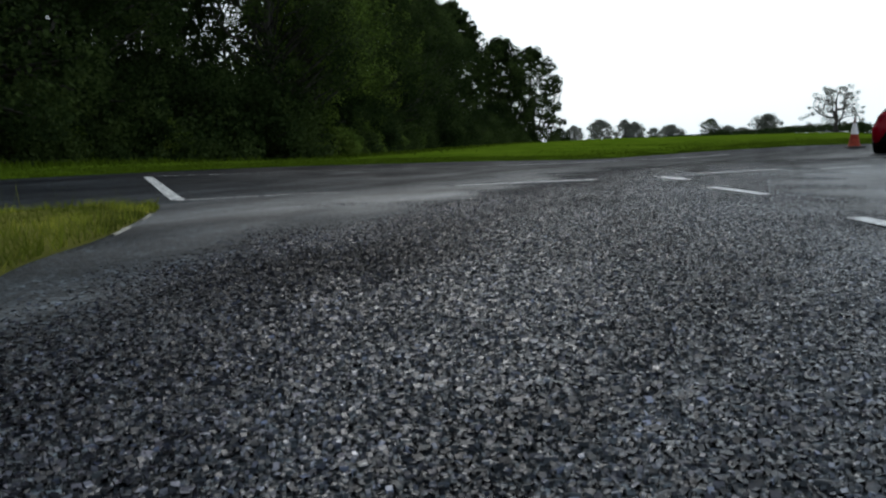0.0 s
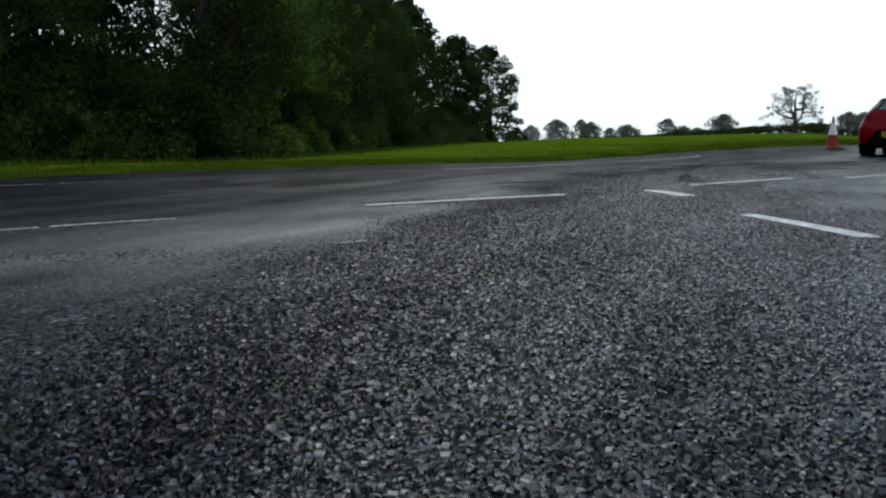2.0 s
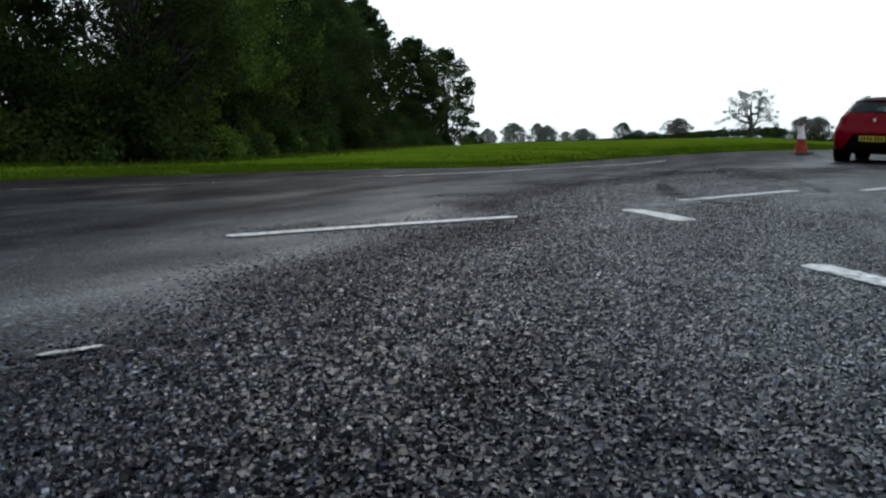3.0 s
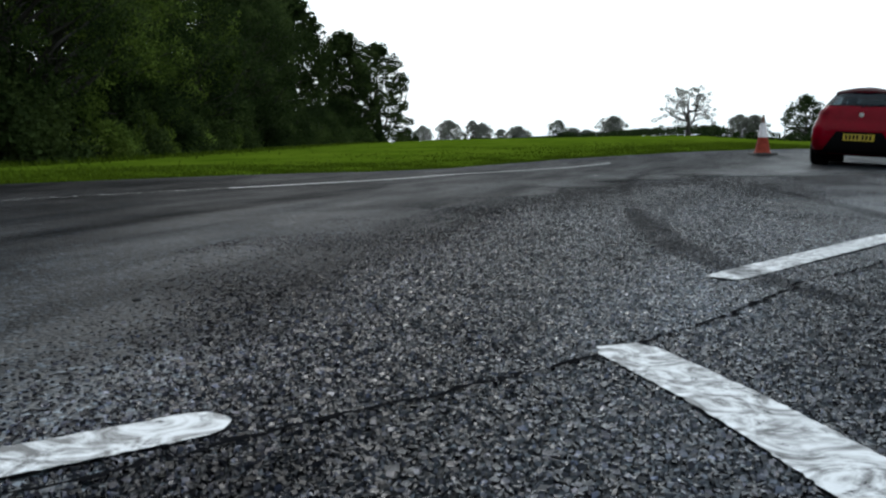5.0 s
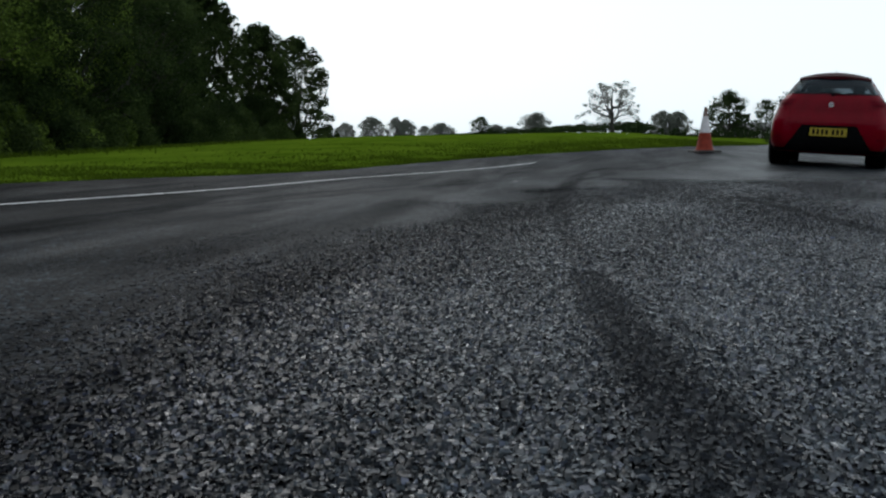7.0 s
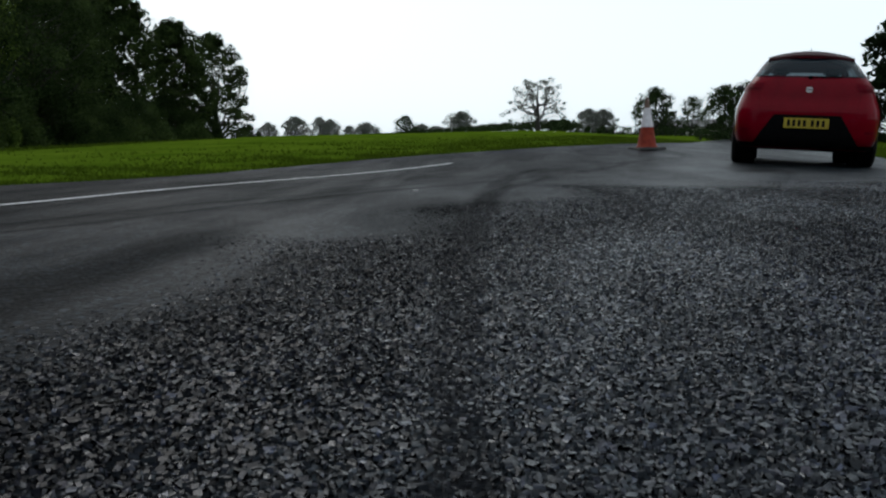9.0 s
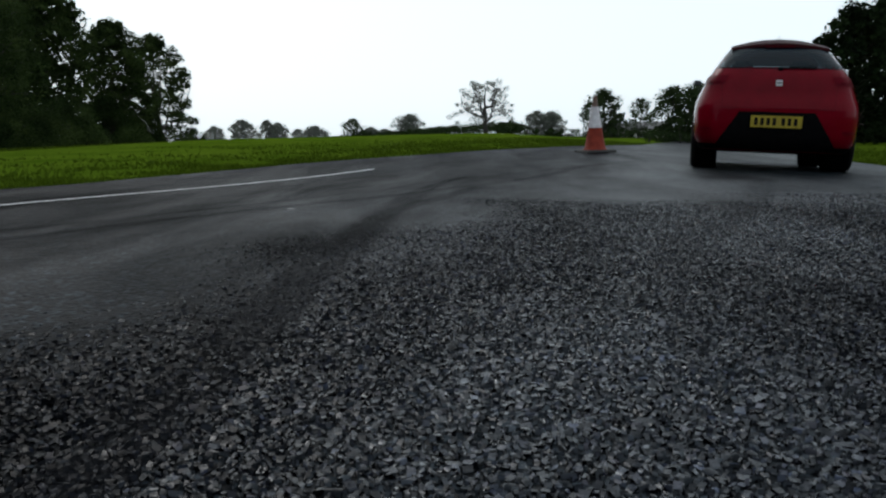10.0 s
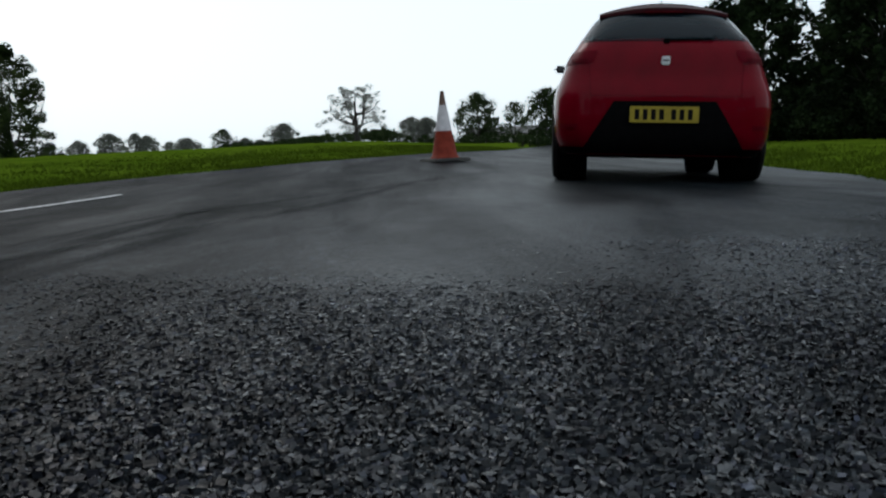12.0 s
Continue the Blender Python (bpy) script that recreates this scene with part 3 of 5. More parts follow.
def stone(place, size, mat, seed, label):
    rng = np.random.default_rng(seed)
    bm = bmesh.new()
    bmesh.ops.create_icosphere(bm, subdivisions=2, radius=1.0)
    for v in bm.verts:
        f = 1 + 0.25 * noise.noise(v.co * 1.7 + Vector((seed, 0, 0)))
        v.co = Vector((v.co.x * size[0] * f, v.co.y * size[1] * f, max(v.co.z, -0.35) * size[2] * f))
    ob = part("stone", bm, mat)
    ob.matrix_basis = pose(*place, 0, 0, float(rng.uniform(0, 360)))
    tagged(ob, label, "stone", "loose stones")


stone((-0.52, -5.55, 0.004), (0.022, 0.012, 0.01), M_PEBBLE, 81, "small black loose stone on the tarmac")
stone((-1.50, -10.99, 0.003), (0.009, 0.007, 0.006), M_PALE_STONE, 82, "small pale loose stone on the tarmac")
stone((-1.36, -10.92, 0.003), (0.011, 0.008, 0.006), M_PALE_STONE, 83, "small pale loose stone on the tarmac")
stone((0.38, -9.04, 0.003), (0.014, 0.012, 0.007), M_PALE_STONE, 84, "small pale loose stone on the tarmac")
stone((0.53, 1.72, 0.003), (0.012, 0.009, 0.005), M_PALE_STONE, 85, "small pale loose stone on the tarmac")
stone((-1.43, 2.98, 0.003), (0.024, 0.014, 0.006), M_PALE_STONE, 86, "flat pale loose stone on the tarmac")
stone((-1.83, -6.65, 0.004), (0.014, 0.01, 0.008), M_PEBBLE, 87, "small black loose stone on the tarmac")
stone((-1.40, -4.22, 0.004), (0.014, 0.01, 0.008), M_PEBBLE, 88, "small black loose stone on the tarmac")


# ---- traffic cone ----
def lathe(profile, seg=40):
    bm = bmesh.new()
    rings = [[bm.verts.new((r * math.cos(2 * math.pi * i / seg), r * math.sin(2 * math.pi * i / seg), z)) for i in range(seg)] for r, z in profile]
    for a, b in zip(rings, rings[1:]):
        for i in range(seg):
            bm.faces.new((a[i], a[(i + 1) % seg], b[(i + 1) % seg], b[i]))
    return bm


def traffic_cone(x, y, turn):
    root = new("traffic_cone")
    z = float(rise(x, y))
    orange = mottled("faded_orange_plastic", (0.135, 0.017, 0.009), (0.2, 0.029, 0.015), 9.0, 0.6, bumps=0.15)
    shader(orange).inputs["Specular IOR Level"].default_value = 0.12
    white = mottled("reflective_sleeve", (0.42, 0.4, 0.42), (0.58, 0.56, 0.58), 12.0, 0.4, bumps=0.1)
    dirty = mottled("scuffed_orange_tip", (0.07, 0.05, 0.04), (0.16, 0.075, 0.05), 14.0, 0.6)
    black = mottled("black_rubber_base", (0.015, 0.015, 0.015), (0.035, 0.033, 0.03), 10.0, 0.7, bumps=0.3)
    bm = bmesh.new()
    bmesh.ops.create_cube(bm, size=1)
    for v in bm.verts:
        f = 0.26 if v.co.z < 0 else 0.245
        v.co = Vector((v.co.x * 2 * f, v.co.y * 2 * f, 0.0 if v.co.z < 0 else 0.045))
    bmesh.ops.bevel(bm, geom=[e for e in bm.edges], offset=0.012, segments=2, affect="EDGES")
    part("base", bm, black, root, "black recycled rubber base")
    part("lower_cone", lathe([(0.19, 0.045), (0.185, 0.06), (0.172, 0.075), (0.165, 0.085), (0.108, 0.4), (0.10, 0.4)]), orange, root)
    part("sleeve", lathe([(0.10, 0.398), (0.1115, 0.4), (0.052, 0.735), (0.045, 0.735)]), white, root, "white reflective sleeve")
    part("tip", lathe([(0.045, 0.73), (0.0495, 0.735), (0.027, 0.89), (0.025, 0.915), (0.014, 0.92), (0.012, 0.88)]), dirty, root, "scuffed orange tip")
    root.matrix_basis = pose(x, y, z + 0.001, 0, 0, turn) @ Matrix.Diagonal((1.03, 1.03, 1.02, 1))
    tagged(root, "tall orange and white traffic cone on tarmac", "traffic cone")


traffic_cone(1.63, 11.86, 20)


# ---- parked car ----
Z_LEVELS = [0.19, 0.23, 0.28, 0.33, 0.38, 0.43, 0.48, 0.53, 0.58, 0.63, 0.68, 0.73, 0.78, 0.83, 0.88, 0.93, 0.97, 1.0, 1.048, 1.096, 1.144, 1.192, 1.224, 1.252, 1.276, 1.296, 1.308]
T_REAR = ((0.19, 0.24, 0.32, 0.45, 0.6, 0.66, 0.72, 0.85, 0.93, 1.0, 1.096, 1.192, 1.224, 1.256, 1.288, 1.308), (0.14, 0.06, 0.015, 0.0, 0.0, 0.02, 0.05, 0.07, 0.1, 0.15, 0.29, 0.44, 0.5, 0.58, 0.75, 1.15))
T_FRONT = ((0.19, 0.3, 0.5, 0.62, 0.72, 0.83, 0.9, 0.97, 1.0, 1.096, 1.192, 1.24, 1.288, 1.308), (4.12, 4.26, 4.31, 4.29, 4.15, 3.75, 3.35, 3.1, 3.0, 2.74, 2.48, 2.28, 1.98, 1.6))
T_HALF = ((0.19, 0.26, 0.34, 0.5, 0.62, 0.7, 0.76, 0.84, 0.9, 0.97, 1.0, 1.096, 1.16, 1.208, 1.248, 1.276, 1.296, 1.308), (0.79, 0.845, 0.868, 0.88, 0.876, 0.852, 0.825, 0.788, 0.758, 0.712, 0.692, 0.63, 0.59, 0.555, 0.505, 0.42, 0.29, 0.14))
T_POWER = ((0.19, 0.3, 0.85, 1.0, 1.16, 1.308), (9.0, 9.0, 9.0, 8.0, 6.5, 3.6))


def car_y(x, z):
    """How far forward the tail lies at a height and distance from the middle."""
    yr, yf, hw, e = (float(np.interp(z, *t)) for t in (T_REAR, T_FRONT, T_HALF, T_POWER))
    return yr + (yf - yr) / 2 * (1 - (1 - min(abs(x) / hw, 0.9999) ** e) ** (1 / e))


def car_patch(corners, nx, nz, lift, arch=0.0):
    """A sheet that follows the tail: corners are (half width, z) at the bottom and the top."""
    (w0, z0), (w1, z1) = corners
    bm = bmesh.new()
    grid = []
    for j in range(nz + 1):
        f = j / nz
        w, z = w0 + (w1 - w0) * f, z0 + (z1 - z0) * f
        row = []
        for i in range(nx + 1):
            x = -w + 2 * w * i / nx
            zz = z - arch * f * (x / w) ** 2
            row.append(bm.verts.new((x, car_y(x, zz) - lift, zz)))
        grid.append(row)
    for a, b in zip(grid, grid[1:]):
        for i in range(nx):
            bm.faces.new((a[i], a[i + 1], b[i + 1], b[i]))
    return bm


def side_patch(x0, x1, z0, z1, lift, nx=8, nz=6, slant=0.0):
    bm = bmesh.new()
    grid = []
    for j in range(nz + 1):
        f = j / nz
        z = z0 + (z1 - z0) * f
        row = []
        for i in range(nx + 1):
            x = x0 + (x1 - x0) * i / nx + slant * f
            hw = float(np.interp(z, *T_HALF))
            x = max(-hw * 0.997, min(hw * 0.997, x))
            sx = x / hw
            row.append(bm.verts.new((x + lift * sx ** 3, car_y(x, z) - lift, z)))
        grid.append(row)
    for a, b in zip(grid, grid[1:]):
        for i in range(nx):
            bm.faces.new((a[i], a[i + 1], b[i + 1], b[i]))
    return bm


def tube_box(lo, hi, bevel=0.01):
    bm = bmesh.new()
    bmesh.ops.create_cube(bm, size=1)
    for v in bm.verts:
        v.co = Vector([lo[k] + (v.co[k] + 0.5) * (hi[k] - lo[k]) for k in range(3)])
    bmesh.ops.bevel(bm, geom=list(bm.edges), offset=bevel, segments=2, affect="EDGES")
    return bm


def parked_car():
    root = new("car")
    red = material("red_car_paint", (0.2, 0.002, 0.008), 0.4, spec=0.02)
    shader(red).inputs["Coat Weight"].default_value = 1.0
    shader(red).inputs["Coat Roughness"].default_value = 0.05
    shader(red).inputs["Coat IOR"].default_value = 1.15
    dust = ramp(red, noise_tex(red, 5.0, 5), (0.3, (0.105, 0.0003, 0.005)), (0.7, (0.14, 0.0004, 0.007)))
    link(red, dust, shader(red).inputs["Base Color"])
    dark_red = material("dark_red_trim", (0.022, 0.0008, 0.002), 0.5, spec=0.04)
    plastic = mottled("black_bumper_plastic", (0.0025, 0.0025, 0.0028), (0.0045, 0.0045, 0.005), 20.0, 0.75, bumps=0.15, fine=200.0)
    shader(plastic).inputs["Specular IOR Level"].default_value = 0.015
    rubber = mottled("tyre_rubber", (0.005, 0.005, 0.005), (0.011, 0.0108, 0.0105), 12.0, 0.8, bumps=0.2)
    shader(rubber).inputs["Specular IOR Level"].default_value = 0.1
    alloy = mottled("alloy", (0.35, 0.35, 0.36), (0.5, 0.5, 0.51), 10.0, 0.35, 1.0)
    chrome = material("chrome", (0.8, 0.8, 0.82), 0.35, 0.9)
    smoke = material("smoked_lens", (0.07, 0.001, 0.005), 0.5, spec=0.03)
    lens_dark = material("dark_mirror", (0.1, 0.11, 0.12), 0.2, 0.6)
    lamp_red = material("red_lens", (0.088, 0.0007, 0.006), 0.35, spec=0.04)
    yellow = mottled("yellow_reflective_plate", (0.26, 0.19, 0.008), (0.34, 0.255, 0.013), 14.0, 0.45)
    ink = material("black_plate_bars", (0.008, 0.007, 0.007), 0.7, spec=0.04)
    cloth = mottled("dark_seat_cloth", (0.012, 0.012, 0.013), (0.025, 0.025, 0.027), 30.0, 0.95)
    glass = material("tinted_glass", (0.003, 0.0075, 0.0115), 0.06, spec=0.06)
    clear = material("window_glass", (0.01, 0.012, 0.013), 0.05, spec=0.3)
    for pane, tint, solid in ((glass, (0.6, 0.74, 0.82, 1), 0.8), (clear, (0.85, 0.9, 0.92, 1), 0.3)):
        gt = pane.node_tree
        tr, mx = gt.nodes.new("ShaderNodeBsdfTransparent"), gt.nodes.new("ShaderNodeMixShader")
        tr.inputs[0].default_value = tint
        mx.inputs[0].default_value = solid
        link(pane, tr.outputs[0], mx.inputs[1])
        link(pane, shader(pane).outputs[0], mx.inputs[2])
        link(pane, mx.outputs[0], gt.nodes["Material Output"].inputs[0])

    # shell: stacked rounded outlines from the sill to the roof
    q = 26
    rings = []
    for z in Z_LEVELS:
        yr, yf, hw = (float(np.interp(z, *t)) for t in (T_REAR, T_FRONT, T_HALF))
        a = np.linspace(0, np.pi / 2, 400)
        e = float(np.interp(z, *T_POWER))
        ex, ey = np.sin(a) ** (2 / e), np.cos(a) ** (2 / e)
        d = np.concatenate([[0], np.cumsum(np.hypot(np.diff(ex * hw), np.diff(ey * (yf - yr) / 2)))])
        s = np.linspace(0, d[-1], q + 1)
        qx, qy = np.interp(s, d, ex) * hw, np.interp(s, d, ey) * (yf - yr) / 2
        mid = (yr + yf) / 2
        pts = [(qx[i], mid - qy[i]) for i in range(q)] + [(qx[q - i], mid + qy[q - i]) for i in range(q)]
        pts += [(-qx[i], mid + qy[i]) for i in range(q)] + [(-qx[q - i], mid - qy[q - i]) for i in range(q)]
        rings.append([(px, py, z) for px, py in pts])
    arches = [(0.81, 0.345), (3.39, 0.345)]
    body, panes = bmesh.new(), {}

    def add_face(bm, pts):
        bm.faces.new([bm.verts.new(p) for p in pts])

    n = 4 * q
    for k in range(len(rings) - 1):
        for i in range(n):
            pts = [rings[k][i], rings[k][(i + 1) % n], rings[k + 1][(i + 1) % n], rings[k + 1][i]]
            cx, cy, cz = (sum(p[j] for p in pts) / 4 for j in range(3))
            hw, yr, yf = float(np.interp(cz, *T_HALF)), float(np.interp(cz, *T_REAR)), float(np.interp(cz, *T_FRONT))
            if any(math.hypot(cy - wy, cz - 0.32) < r for wy, r in arches) and abs(cx) > 0.62:
                continue
            if 1.0 < cz < 1.24:
                if cy < yr + 0.3 and abs(cx) < hw - 0.07 and cz < 1.25 - 0.16 * cx * cx:
                    continue
                pillar = abs(cy - 1.75) < 0.05 or cy < yr + 1.15 or cy > yf - 0.42
                if cz < 1.2 and (abs(cx) > hw - 0.06 and not pillar) or cz < 1.2 and (cy > yf - 0.34 and abs(cx) < hw - 0.08):
                    key = "windscreen" if abs(cx) < hw - 0.08 else ("front_window" if cy > 1.75 else "rear_window", cx > 0)
                    add_face(panes.setdefault(key, bmesh.new()), pts)
                    continue
            add_face(body, pts)
    top = rings[-1]
    add_face(body, top)
    for bm in (body, *panes.values()):
        bmesh.ops.remove_doubles(bm, verts=bm.verts, dist=0.0005)
    part("body", body, red, root)
    for key, bm in panes.items():
        if key == "windscreen":
            part("windscreen", bm, clear, root)
        else:
            part("side_window", bm, clear, root)
    part("rear_window", car_patch(((0.655, 0.985), (0.52, 1.262)), 30, 10, 0.004, 0.04), glass, root, "dark tinted rear window")
    part("bumper_insert", car_patch(((0.64, 0.2), (0.385, 0.565)), 30, 8, 0.006), plastic, root, "matt black lower bumper insert")
    part("tailgate_recess", car_patch(((0.36, 0.405), (0.36, 0.545)), 24, 4, 0.009), plastic, root, "black plate recess")
    # spoiler over the rear window
    sp = bmesh.new()
    rows = []
    for i in range(25):
        x = -0.515 + 1.03 * i / 24
        e = (x / 0.515) ** 2
        prof = [(0.47 + 0.05 * e, 1.214 - 0.03 * e), (0.455 + 0.05 * e, 1.224 - 0.034 * e), (0.47 + 0.05 * e, 1.258 - 0.045 * e), (0.66, 1.316 - 0.075 * e), (0.98, 1.336 - 0.1 * e), (0.98, 1.265 - 0.09 * e), (0.6, 1.235 - 0.04 * e)]
        rows.append([sp.verts.new((x, y, z)) for y, z in prof])
    for r0, r1 in zip(rows, rows[1:]):
        for k in range(7):
            sp.faces.new((r0[k], r0[(k + 1) % 7], r1[(k + 1) % 7], r1[k]))
    sp.faces.new(rows[0])
    sp.faces.new(rows[-1])
    spoiler = part("spoiler", sp, dark_red, root, "dark red roof spoiler")
    part("brake_light", tube_box((-0.15, 0.449, 1.218), (0.15, 0.465, 1.229), 0.003), lamp_red, spoiler, "high red brake light strip")
    for s in (-1, 1):
        tl = part("tail_light", side_patch(s * 0.56, s * 0.8, 0.83, 0.915, 0.005, 14, 6, -s * 0.04), lamp_red, root, "dark red wraparound tail light")
        part("reversing_lens", side_patch(s * 0.6, s * 0.72, 0.842, 0.865, 0.008, 6, 3), smoke, tl, "smoked lens strip")
        # the bumper is red here; a black strip stands in for shade low down
        part("lower_valance", side_patch(s * 0.58, s * 0.9, 0.195, 0.245, 0.007, 12, 4, -s * 0.03), plastic, root, "dark strip for the shade on the lower bumper corner")
        part("reflector", side_patch(s * 0.66, s * 0.8, 0.375, 0.405, 0.006, 6, 2), lamp_red, root, "red bumper reflector")
        # panel gaps of the tailgate
        part("panel_gap", side_patch(s * 0.565, s * 0.5672, 0.6, 0.97, 0.0025, 1, 12, s * 0.03), dark_red, root)
        mirror = part("door_mirror", tube_box((s * 0.87 - 0.09, 2.3, 0.935), (s * 0.87 + 0.04, 2.4, 1.0), 0.028), plastic, root)
        part("mirror_glass", tube_box((s * 0.87 - 0.065, 2.295, 0.946), (s * 0.87 + 0.02, 2.302, 0.99), 0.003), lens_dark, mirror)
    part("panel_gap", car_patch(((0.57, 0.6), (0.57, 0.6022)), 30, 1, 0.0025), dark_red, root)
    plate = part("plate", tube_box((-0.26, car_y(0, 0.47) - 0.022, 0.418), (0.26, car_y(0, 0.47) - 0.008, 0.529), 0.003), yellow, root, "yellow reflective plate with dark bars")
    for k in range(7):
        x = -0.205 + 0.062 * k + (0.028 if k > 3 else 0)
        part("bar", tube_box((x - 0.018, car_y(0, 0.47) - 0.0245, 0.438), (x + 0.018, car_y(0, 0.47) - 0.021, 0.509), 0.001), ink, plate)
    badge = part("badge", tube_box((-0.033, car_y(0, 0.845) - 0.016, 0.816), (0.033, car_y(0, 0.845) - 0.003, 0.874), 0.006), chrome, root, "plain chrome badge")
    part("badge_groove", tube_box((-0.026, car_y(0, 0.845) - 0.0185, 0.84), (0.026, car_y(0, 0.845) - 0.012, 0.85), 0.002), ink, badge)
    wiper = part("rear_wiper", tube_box((-0.02, car_y(0, 0.99) - 0.03, 0.965), (0.03, car_y(0, 0.99) - 0.003, 1.0), 0.008), plastic, root)
    arm = tube_box((0.0, -0.008, -0.006), (0.36, 0.004, 0.006), 0.002)
    arm_ob = part("wiper_arm", arm, plastic, wiper)
    arm_ob.matrix_basis = pose(0.0, car_y(0.1, 1.0) - 0.02, 0.99, 0, -1, 0)
    part("aerial", lathe([(0.008, 0.0), (0.005, 0.02), (0.0035, 0.06), (0.001, 0.06)], 8), plastic, root).matrix_basis = pose(0, 0.8, 1.305, 20, 0, 0)
    part("underbody", tube_box((-0.62, 0.2, 0.17), (0.62, 4.0, 0.26), 0.03), plastic, root, "black underbody")
    for s in (-1, 1):
        part("sill", tube_box((s * 0.73 - 0.12, 1.2, 0.15), (s * 0.73 + 0.12, 3.0, 0.24), 0.03), plastic, root)
    part("exhaust_box", tube_box((-0.5, 0.16, 0.185), (-0.1, 0.42, 0.3), 0.05), plastic, root)
    # cabin
    part("parcel_shelf", tube_box((-0.56, 0.24, 0.93), (0.56, 0.85, 0.96), 0.01), cloth, root)
    part("dashboard", tube_box((-0.64, 2.55, 0.7), (0.64, 3.0, 0.965), 0.05), cloth, root)
    part("rear_bench", tube_box((-0.6, 0.85, 0.4), (0.6, 1.05, 0.95), 0.05), cloth, root)
    for x in (-0.35, 0.35):
        seat = part("front_seat", tube_box((x - 0.25, 1.8, 0.45), (x + 0.25, 1.98, 1.09), 0.06), cloth, root)
        part("headrest", tube_box((x - 0.13, 1.78, 1.09), (x + 0.13, 1.88, 1.2), 0.04), cloth, seat)
    for x0, x1 in ((-0.41, -0.25), (-0.12, 0.12), (0.16, 0.5)):
        part("rear_headrest", tube_box((x0, 0.88, 0.93), (x1, 0.97, 1.05), 0.03), cloth, root)
    # wheels
    for wy in (0.81, 3.39):
        for s in (-1, 1):
            w = part("wheel", lathe([(0.19, -0.105), (0.225, -0.112), (0.275, -0.112), (0.305, -0.1), (0.316, -0.075), (0.318, 0.0), (0.316, 0.075), (0.305, 0.1), (0.275, 0.112), (0.225, 0.112), (0.19, 0.105)], 44), rubber, root, "black tyre")
            w.matrix_basis = pose(s * 0.768, wy, 0.316, 0, 90 * s, 0)
            part("rim", lathe([(0.195, -0.1), (0.2, 0.09), (0.21, 0.1), (0.19, 0.1), (0.175, 0.06), (0.17, -0.1)], 36), alloy, w)
            part("hub", lathe([(0.0, 0.07), (0.045, 0.07), (0.055, 0.05), (0.055, -0.08)], 20), alloy, w)
            for k in range(5):
                sp_ob = part("spoke", tube_box((0.04, -0.026, 0.045), (0.185, 0.026, 0.075), 0.008), alloy, w)
                sp_ob.matrix_basis = pose(0, 0, 0, 0, 0, 72 * k)
            liner = lathe([(0.345, -0.15), (0.345, 0.1)], 36)
            lo = part("arch_liner", liner, plastic, root)
            lo.matrix_basis = pose(s * 0.73, wy, 0.33, 0, 90 * s, 0)
    # stand on the four tyres, on ground that falls to the right
    h, w = radians(16.3), 0.71
    corner = {(sx, ly): float(rise(2.654 + sx * w * math.cos(h) + ly * math.sin(h), 6.73 - sx * w * math.sin(h) + ly * math.cos(h))) for sx in (-1, 1) for ly in (0.81, 3.39)}
    back, front = (corner[-1, 0.81] + corner[1, 0.81]) / 2, (corner[-1, 3.39] + corner[1, 3.39]) / 2
    roll = math.degrees(math.atan2(corner[-1, 0.81] - corner[1, 0.81], 2 * w))
    for ob in root.children:
        if not ob.name.startswith(("wheel", "arch_liner")):
            ob.matrix_basis = pose(0, 0, 0.3) @ pose(0, 0, 0, 0, 0.8, 0) @ pose(0, 0, -0.3) @ ob.matrix_basis
    root.matrix_basis = pose(2.654, 6.73, back - (front - back) / 2.58 * 0.81, 0, 0, -16.3) @ pose(0, 0, 0, math.degrees(math.atan2(front - back, 2.58)), roll, 0) @ Matrix.Diagonal((0.93, 0.93, 1.05, 1))
    tagged(root, "shiny red five-door hatchback parked on the tarmac", "car")


parked_car()


# ---- trees, shrubs and hedges ----
def tube(points, radii, sides=6):
    v, f = [], []
    for i, (p, r) in enumerate(zip(points, radii)):
        a, b = points[max(i - 1, 0)], points[min(i + 1, len(points) - 1)]
        d = (Vector(b) - Vector(a)).normalized()
        u = d.orthogonal().normalized()
        w = d.cross(u)
        for k in range(sides):
            t = 2 * math.pi * k / sides
            v.append(tuple(Vector(p) + (u * math.cos(t) + w * math.sin(t)) * r))
    for i in range(len(points) - 1):
        for k in range(sides):
            f.append((i * sides + k, i * sides + (k + 1) % sides, (i + 1) * sides + (k + 1) % sides, (i + 1) * sides + k))
    return v, f


def leaf_cloud(rng, centres, radii, per, size, flat=0.75):
    """Loose leaves gathered in clumps; they hang at every angle."""
    c = np.repeat(centres, per, axis=0)
    r = np.repeat(radii, per)
    d = rng.normal(0, 1, c.shape)
    d /= np.linalg.norm(d, axis=1)[:, None]
    p = c + d * (r * rng.uniform(0.15, 1.0, len(c)) ** 0.5)[:, None] * (1, 1, flat)
    n = rng.normal(0, 1, p.shape) + (0, 0, 0.5)
    n /= np.linalg.norm(n, axis=1)[:, None]
    u = np.cross(n, rng.normal(0, 1, p.shape))
    u /= np.linalg.norm(u, axis=1)[:, None]
    w = np.cross(n, u)
    s = size * rng.uniform(0.6, 1.35, len(p))[:, None]
    return np.stack([p - u * s, p + w * s * 0.62, p + u * s, p - w * s * 0.62], 1).reshape(-1, 3)


